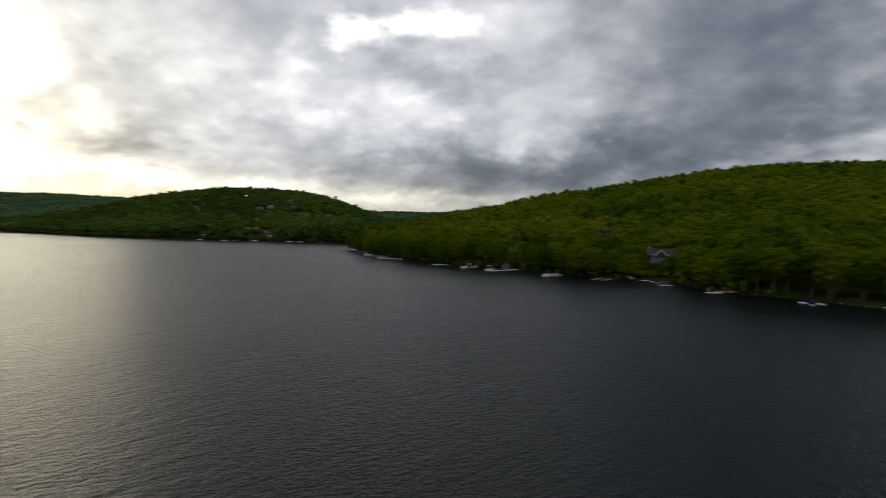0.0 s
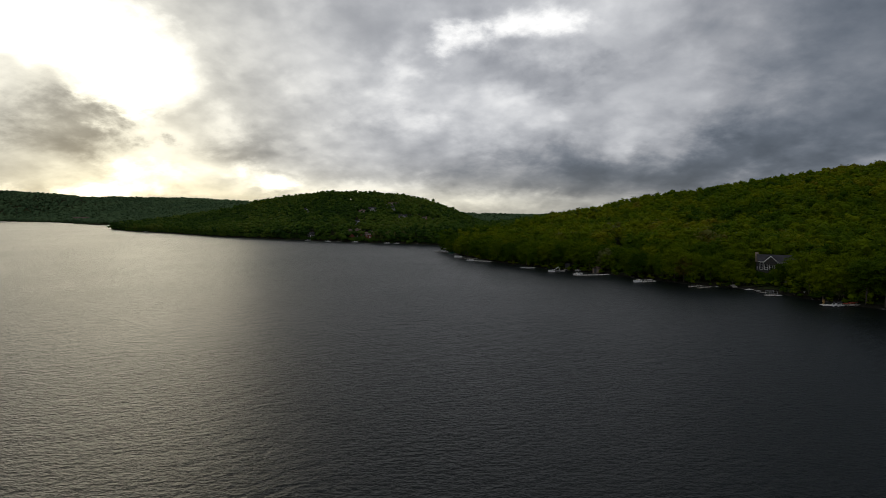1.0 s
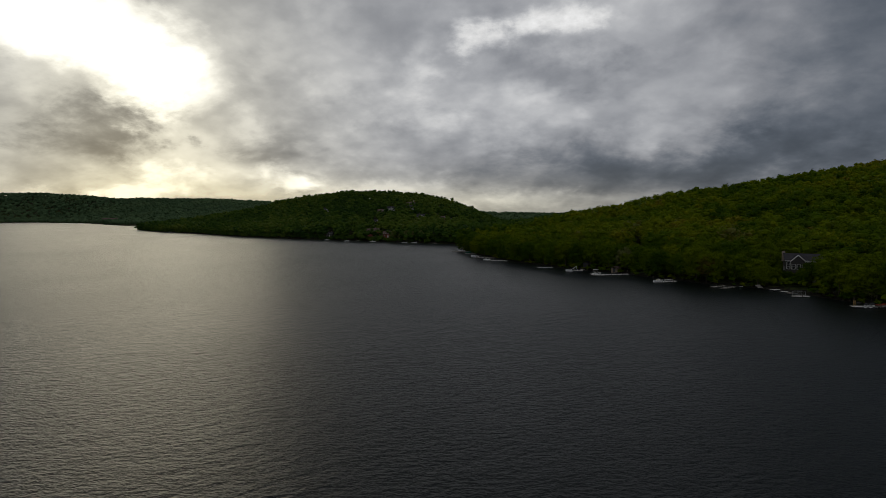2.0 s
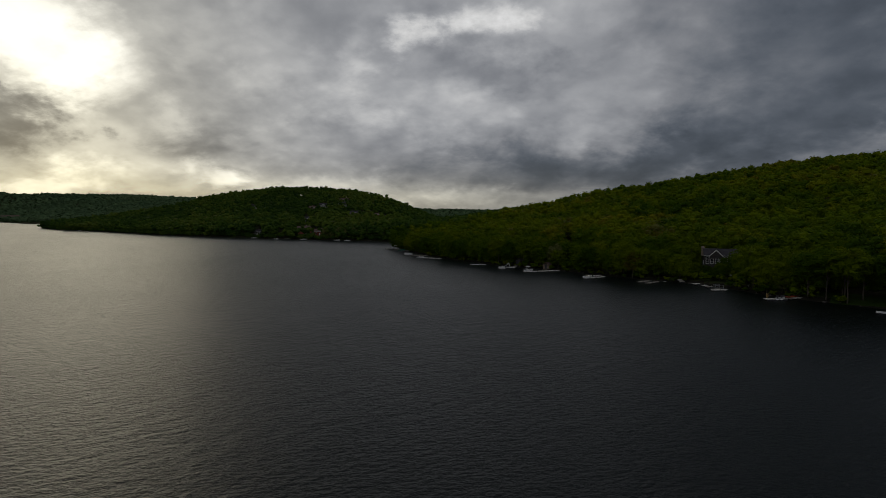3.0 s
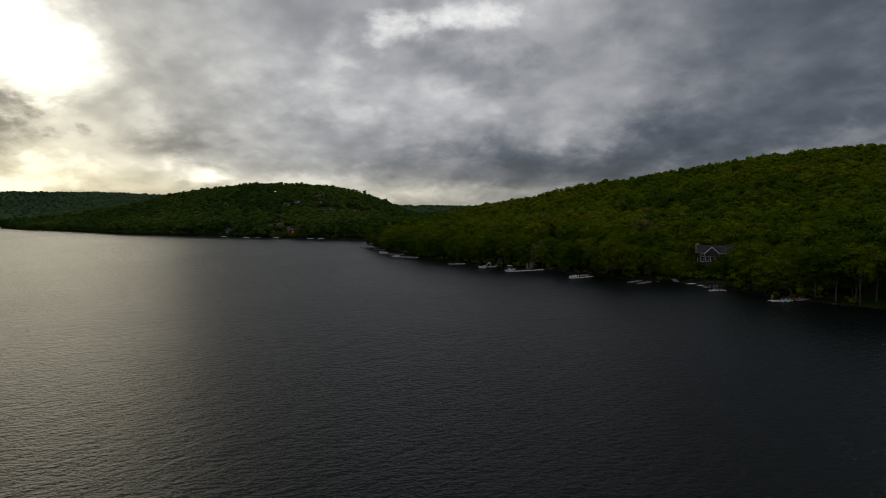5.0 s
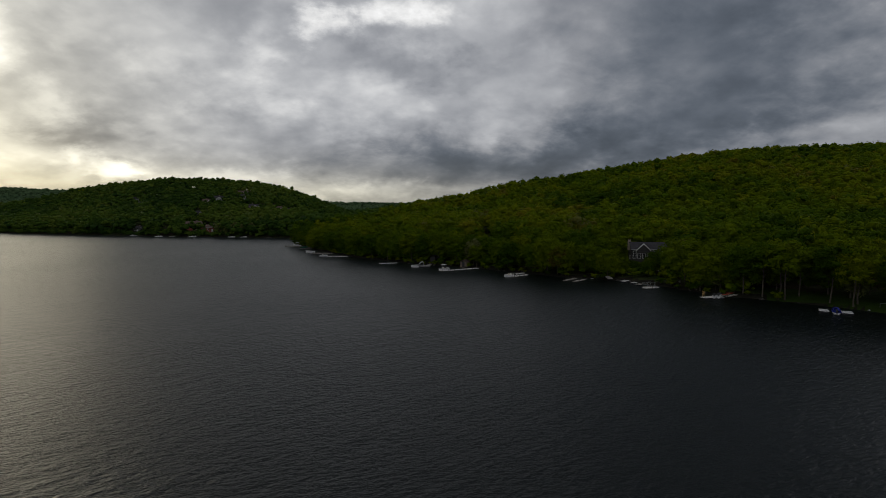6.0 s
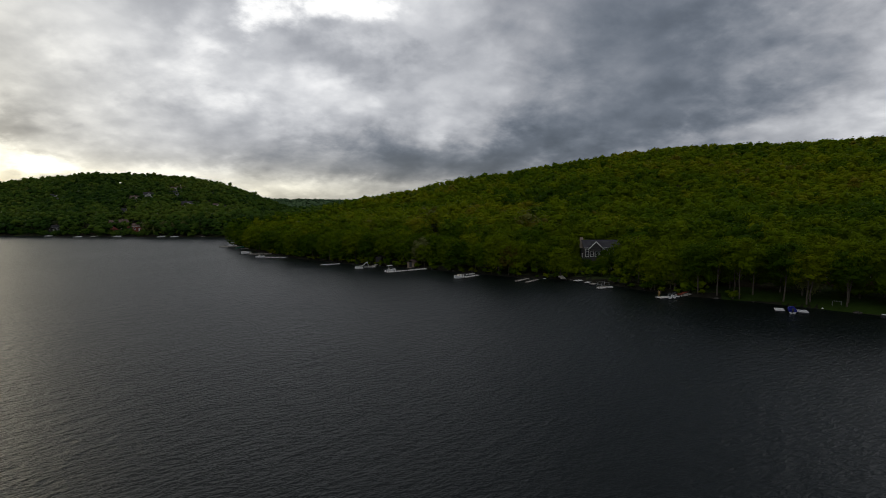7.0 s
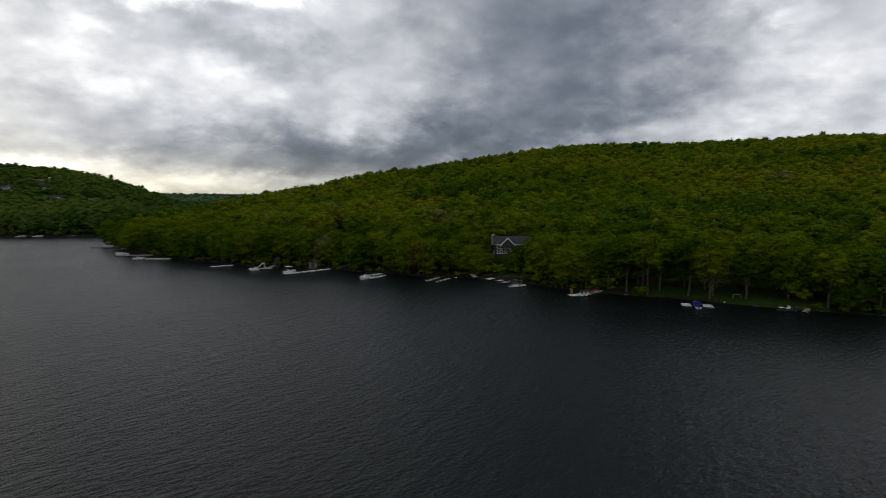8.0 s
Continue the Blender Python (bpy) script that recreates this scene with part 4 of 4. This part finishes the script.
def motorboat(label, x, y, turn, length=4.5, cover=None, canopy=None, sides=WHITE):
    b = thing("motorboat", label, "boat", x, y, turn, "moored boats", 0.12)
    beam = length * 0.38
    part("hull", hull_mesh(length, beam, 0.85), sides, b)
    bm = bmesh.new()
    slab(bm, length * 0.27, 0, 0.78, length * 0.36, beam * 0.6, 0.1, (0, -0.08, 0), 0.04)
    part("foredeck", bm, WHITE, b)
    bm = bmesh.new()
    slab(bm, length * 0.07, 0, 1.05, 0.06, beam * 0.72, 0.5, (0, -0.5, 0), 0.02)
    part("windscreen", bm, GLASS, b, "tinted windscreen")
    for sy in (-1, 1):
        bm = bmesh.new()
        slab(bm, -length * 0.05, sy * beam * 0.2, 0.62, 0.6, 0.5, 0.5, bevel=0.06)
        slab(bm, -length * 0.05 - 0.3, sy * beam * 0.2, 0.95, 0.14, 0.5, 0.5, bevel=0.04)
        part("seat", bm, TRIM, b)
    bm = bmesh.new()
    slab(bm, -length * 0.53, 0, 0.75, 0.4, 0.42, 0.7, bevel=0.08)
    slab(bm, -length * 0.53, 0, 0.15, 0.2, 0.16, 0.7)
    part("outboard_motor", bm, DARK, b, "black outboard motor")
    if cover:
        bm = bmesh.new()
        rows = []
        for i in range(9):
            t = i / 8
            half = beam / 2 * (1.12 if t < 0.6 else 1.12 - 0.95 * ((t - 0.6) / 0.4) ** 2)
            top = 1.45 - 0.55 * t * t
            xx = (t - 0.5) * length * 1.02
            rows.append([bm.verts.new((xx, half * q, 0.35 + (top - 0.35) * (1 - q ** 4))) for q in (-1, -0.8, -0.4, 0, 0.4, 0.8, 1)])
        for a, c in zip(rows, rows[1:]):
            for k in range(6):
                bm.faces.new((a[k], c[k], c[k + 1], a[k + 1]))
        bm.faces.new(rows[0])
        bmesh.ops.solidify(bm, geom=bm.faces[:], thickness=0.05)
        part("cover", bm, cover, b, "taut canvas cover")
    if canopy:
        bm = bmesh.new()
        slab(bm, -length * 0.05, 0, 2.15, length * 0.42, beam * 0.95, 0.12, bevel=0.05)
        part("canopy", bm, canopy, b)
        for sx in (-1, 1):
            for sy in (-1, 1):
                bm = bmesh.new()
                rod(bm, (-length * 0.05 + sx * length * 0.18, sy * beam * 0.44, 0.6), (-length * 0.05 + sx * length * 0.18, sy * beam * 0.44, 2.1), 0.03, 6)
                part("canopy_pole", bm, STEEL, b)
    return b


def raft(label, x, y, turn, lx, ly, mat=PALE_DECK):
    r = thing("swim_raft", label, "raft", x, y, turn, "docks along the shore", 0.0)
    bm = bmesh.new()
    for k in np.arange(0.1, lx, 0.22):
        slab(bm, k - lx / 2, 0, 0.42, 0.2, ly, 0.06)
    part("decking", bm, mat, r)
    for sy in (-1, 1):
        bm = bmesh.new()
        slab(bm, 0, sy * (ly / 2 - 0.25), 0.18, lx * 0.96, 0.45, 0.42, bevel=0.08)
        part("float", bm, DARK, r)
    return r


def jet_ski(x, y, turn, mat):
    j = thing("jet_ski", "small white and dark jet ski parked on a dock", "jet ski", x, y, turn, "jet skis", 0.42)
    part("hull", hull_mesh(2.6, 1.0, 0.65, 0.6), WHITE, j)
    bm = bmesh.new()
    slab(bm, -0.35, 0, 0.68, 1.4, 0.42, 0.35, bevel=0.1)
    part("seat", bm, mat, j, "dark padded seat")
    bm = bmesh.new()
    slab(bm, 0.6, 0, 0.72, 0.7, 0.55, 0.4, (0, 0.35, 0), 0.1)
    part("cowl", bm, mat, j)
    bm = bmesh.new()
    rod(bm, (0.42, -0.4, 1.0), (0.42, 0.4, 1.0), 0.03, 6)
    part("handlebar", bm, DARK, j)
    return j


def kayak(label, x, y, turn, mat, tilt=0.0, z=None):
    k = thing("kayak", label, "kayak", x, y, turn, "kayaks", z)
    bm = bmesh.new()
    rings = []
    for i in range(13):
        t = i / 12
        r = 0.34 * math.sin(math.pi * min(max(t, 0.02), 0.98)) ** 0.7
        rings.append([bm.verts.new(((t - 0.5) * 3.4, r * math.cos(a), 0.25 + r * 0.6 * math.sin(a) + 0.18 * (2 * t - 1) ** 2)) for a in np.arange(8) * math.pi / 4])
    for a, b in zip(rings, rings[1:]):
        for q in range(8):
            bm.faces.new((a[q], b[q], b[(q + 1) % 8], a[(q + 1) % 8]))
    bm.faces.new(rings[0])
    bm.faces.new(rings[-1][::-1])
    bmesh.ops.recalc_face_normals(bm, faces=bm.faces)
    part("hull", bm, mat, k)
    bm = bmesh.new()
    bmesh.ops.create_circle(bm, cap_ends=True, segments=14, radius=1, matrix=Matrix.Translation((-0.1, 0, 0.47)) @ Matrix.Diagonal((0.5, 0.22, 1, 1)))
    bmesh.ops.solidify(bm, geom=bm.faces[:], thickness=0.03)
    part("cockpit", bm, DARK, k)
    k.matrix_basis = k.matrix_basis @ pose(0, 0, 0, tilt, 0, 0)
    return k


# at the point
dock("dark timber pier with boats beside the wooded point", -69, 357, -55, 355, 1.8, TIMBER)
motorboat("white motorboat under a white canopy beside the pier", -63, 361.5, 175, 4.8, canopy=WHITE)
motorboat("motorboat under a taut green cover", -55, 342, 215, 4.4, cover=GREEN)
dock("narrow timber dock under overhanging trees", -58, 345, -49, 341, 1.4, TIMBER)
motorboat("white motorboat under a domed white cover", -45.5, 314.5, 10, 4.8, cover=WHITE)
dock("long grey dock reaching from the wooded bank", -44, 311.5, -33, 309, 1.5, TIMBER)
motorboat("white motorboat moored beside a narrow dock", -35.5, 297, 350, 4.4)
dock("narrow pale dock below overhanging trees", -33, 295, -23, 292, 1.4, PALE_DECK)
# along the bank
dock("long low white floating dock", -5.5, 263, 2, 264.2, 0.8, WHITE, 0.3)
raft("grey swim raft with a white slide", 13, 250, -5, 6.4, 1.7, PALE_DECK)


def water_slide(x, y, turn, mat, label, size=1.0):
    s = thing("water_slide", label, "slide", x, y, turn, "", 0.45)
    bm = bmesh.new()
    pts = [(0, 1.9), (0.5, 1.75), (1.1, 1.2), (1.7, 0.6), (2.3, 0.3), (2.7, 0.25)]
    for (xa, za), (xb, zb) in zip(pts, pts[1:]):
        slab(bm, (xa + xb) / 2, 0, (za + zb) / 2, math.hypot(xb - xa, zb - za) + 0.05, 0.6, 0.08, (0, math.atan2(za - zb, xb - xa), 0))
        for sy in (-1, 1):
            slab(bm, (xa + xb) / 2, sy * 0.3, (za + zb) / 2 + 0.12, math.hypot(xb - xa, zb - za) + 0.05, 0.06, 0.26, (0, math.atan2(za - zb, xb - xa), 0))
    part("chute", bm, mat, s)
    for sy in (-1, 1):
        bm = bmesh.new()
        rod(bm, (-0.7, sy * 0.28, 0), (0, sy * 0.28, 2.3), 0.05, 6)
        part("ladder_rail", bm, mat, s)
    for k in range(5):
        bm = bmesh.new()
        rod(bm, (-0.6 + k * 0.14, -0.28, 0.35 + k * 0.4), (-0.6 + k * 0.14, 0.28, 0.35 + k * 0.4), 0.035, 6)
        part("rung", bm, mat, s)
    s.scale = (size, size, size)
    return s


water_slide(13.2, 250, 170, WHITE, "white water slide standing on a swim raft", 0.9)
motorboat("small white motorboat tied to a swim raft", 10.0, 248.6, 185, 3.1)
dock("timber dock running out from the bank to a raft", 15, 251.5, 17, 257, 1.2, TIMBER)
dock("pale L-shaped dock with a boat beside it", 20, 234.5, 35, 240.5, 1.3, PALE_DECK, head=2.6)
motorboat("white motorboat with a pale canopy beside the dock", 21.5, 238.5, 20, 4.4, canopy=PALE_DECK)


def shed(label, x, y, turn, w, d, h, mat, roof_mat):
    s = thing("boathouse", label, "shed", x, y, turn, "sheds on the bank")
    bm = bmesh.new()
    slab(bm, 0, 0, h / 2 - 0.3, w, d, h + 0.6)
    part("wall", bm, mat, s)
    bm = bmesh.new()
    for sx in (-1, 1):
        slab(bm, sx * w * 0.27, 0, h + w * 0.13, w * 0.66, d + 0.5, 0.12, (0, sx * 0.5, 0))
    part("roof", bm, roof_mat, s)
    bm = bmesh.new()
    slab(bm, 0, -d / 2 - 0.03, 1.0, 1.1, 0.06, 2.0)
    part("door", bm, DARK, s)
    return s


shed("small brown boathouse at the water's edge", 30.5, 247.5, -35, 3.0, 2.8, 2.0, SIDING["tan"], ROOF_BROWN)
shed("small grey shed on the bank", 18.5, 260, -40, 2.8, 2.6, 2.2, SIDING["grey"], ROOF)
motorboat("low white motorboat moored between two docks", 43.5, 217.5, 200, 4.2)
dock("pale dock running from the wooded bank", 42.5, 220.5, 50, 224.5, 1.1, PALE_DECK)
dock("short pale dock beside a moored boat", 44.5, 216.5, 50.5, 220.5, 0.9, PALE_DECK)
dock("narrow weathered dock with thin posts", 59.5, 205.5, 65, 210, 0.8, TIMBER)
dock("narrow weathered dock near its twin", 62, 203, 67.5, 207.5, 0.8, TIMBER)
kayak("small white kayak drawn up on the wooded bank", 70.5, 209.8, 40, WHITE).scale = (0.6, 0.6, 0.6)
raft("grey raft section leaning on the bank", 75, 205.5, 30, 1.9, 1.7, TIMBER).matrix_basis = pose(75, 206.5, 0.6, 28, 0, 25)
raft("grey platform pulled up at the bank", 79, 202.5, 35, 3.4, 1.8, PALE_DECK)
raft("small grey platform beside the bank", 80.5, 198.8, 35, 2.2, 1.3, PALE_DECK)
raft("dark little platform beside the bank", 80.8, 195.6, 35, 2.2, 1.6, TIMBER)


def boat_lift(x, y, turn):
    l = thing("boat_lift", "grey steel boat lift with a railing over the water", "boat lift", x, y, turn, "", 0.0)
    for sx in (-1, 1):
        for sy in (-1, 1):
            bm = bmesh.new()
            rod(bm, (sx * 2.0, sy * 1.2, -1.4), (sx * 2.0, sy * 1.2, 2.3), 0.07)
            part("post", bm, STEEL, l)
    for sy in (-1, 1):
        for zz in (1.2, 2.2):
            bm = bmesh.new()
            rod(bm, (-2.0, sy * 1.2, zz), (2.0, sy * 1.2, zz), 0.05)
            part("rail", bm, STEEL, l)
    for k in range(7):
        bm = bmesh.new()
        rod(bm, (-1.8 + k * 0.6, 1.2, 1.2), (-1.8 + k * 0.6, 1.2, 2.2), 0.025, 6)
        part("baluster", bm, STEEL, l)
    bm = bmesh.new()
    slab(bm, 0, 0, 0.42, 4.0, 2.2, 0.12)
    part("cradle", bm, TIMBER, l)
    return l


boat_lift(81.8, 191, 20).scale = (0.75, 0.75, 0.75)
dock("low pale dock beside the boat lift", 79.0, 188.8, 84, 189.6, 0.9, PALE_DECK)
kayak("white kayak lying on the bank", 92.5, 193.5, 60, WHITE, 40)
# the dock with jet skis
raft("pale dock crowded with jet skis", 91, 172.5, 8, 6.2, 2.1, PALE_DECK)
jet_ski(91.4, 172.2, 60, DARK)
jet_ski(92.6, 172.4, 65, DARK)
jet_ski(93.4, 173.2, 40, DARK)
water_slide(89.0, 173.3, 60, YELLOW, "yellow wooden board slide on the dock", 0.7)
dock("short dock bridging a raft to the bank", 95, 173.5, 100, 175.5, 1.3, TIMBER)
kayak("red kayak resting on a dock", 95.6, 174.0, 15, RED, 0, 0.5)
kayak("red kayak lying on the bank", 98.5, 176.2, 20, RED)
# the blue-covered boat between two rafts
raft("white square raft beside a covered boat", 107.4, 153.7, -35, 2.0, 3.0, WHITE)
motorboat("small boat under a bright blue canvas cover", 109.3, 152.4, 55, 4.0, cover=BLUE)
raft("white raft on the other side of a covered boat", 111.0, 151.1, -35, 2.3, 3.0, WHITE)
raft("small white raft against the lawn's edge", 110.6, 153.4, -35, 1.3, 1.0, WHITE)


def goal(x, y, turn):
    g = thing("goal_frame", "small grey tubular goal on the lawn", "goal", x, y, turn)
    for sx in (-1, 1):
        bm = bmesh.new()
        rod(bm, (sx * 1.2, 0, 0), (sx * 1.2, 0, 1.5), 0.035)
        part("upright", bm, STEEL, g)
        bm = bmesh.new()
        rod(bm, (sx * 1.2, 0, 1.5), (sx * 1.2, 0.9, 0), 0.03)
        part("stay", bm, STEEL, g)
    bm = bmesh.new()
    rod(bm, (-1.2, 0, 1.5), (1.2, 0, 1.5), 0.035)
    part("crossbar", bm, STEEL, g)
    return g


goal(122.0, 153.2, -25).scale = (0.75, 0.75, 0.75)
kayak("small white kayak lying on the lawn", 118.6, 153.6, 40, WHITE).scale = (0.5, 0.6, 0.6)
motorboat("dark-sided boat with a white rim beside the bank", 124.2, 142.2, 150, 3.7, sides=DARK)
dock("narrow dock beside the lawn's end", 126.5, 139.7, 130, 141.5, 0.9, TIMBER, 0.35)


def boulder(x, y, size, seed):
    r = np.random.default_rng(seed)
    v, f = BALL[2]
    d = 1 + r.uniform(-0.2, 0.16, (len(v), 1))
    ob = new("boulder", mesh_of("boulder", v * d * (size, size * 0.8, size * 0.55), f))
    ob.data.materials.append(STONE)
    ob.matrix_basis = pose(x, y, floor_at(x, y) + size * 0.15, 0, 0, seed * 37)
    return tagged(ob, "grey boulder at the water's edge", "boulder", "bank boulders")


for k in range(26):
    q = rng.uniform(0, 15)
    i = int(q)
    p = BANK[i] + (BANK[i + 1] - BANK[i]) * (q - i) + rng.normal(size=2) * 0.4
    boulder(float(p[0]), float(p[1]), float(rng.uniform(0.3, 0.75)), k)
# across the lake
for label, x, y, turn in [("white motorboat moored at the far shore", -197, 467, 10), ("white motorboat at a far dock", -168, 462, 5),
                          ("white boat drawn up on the far bank", -226, 484, 30), ("white motorboat near the far point", -133, 449, 15),
                          ("white motorboat by the far bank", -123, 446, 20), ("white motorboat off the far point", -560, 655, 30)]:
    motorboat(label, x, y, turn, 5.2)
dock("pale dock on the far shore", -188, 467, -186, 475, 2.0, PALE_DECK)
dock("pale dock at the far house", -170, 459, -166, 470, 2.0, PALE_DECK)
dock("weathered dock on the far shore", -104, 440, -101, 446, 1.8, TIMBER)
dock("pale dock on the far point", -618, 690, -606, 698, 2.2, PALE_DECK)
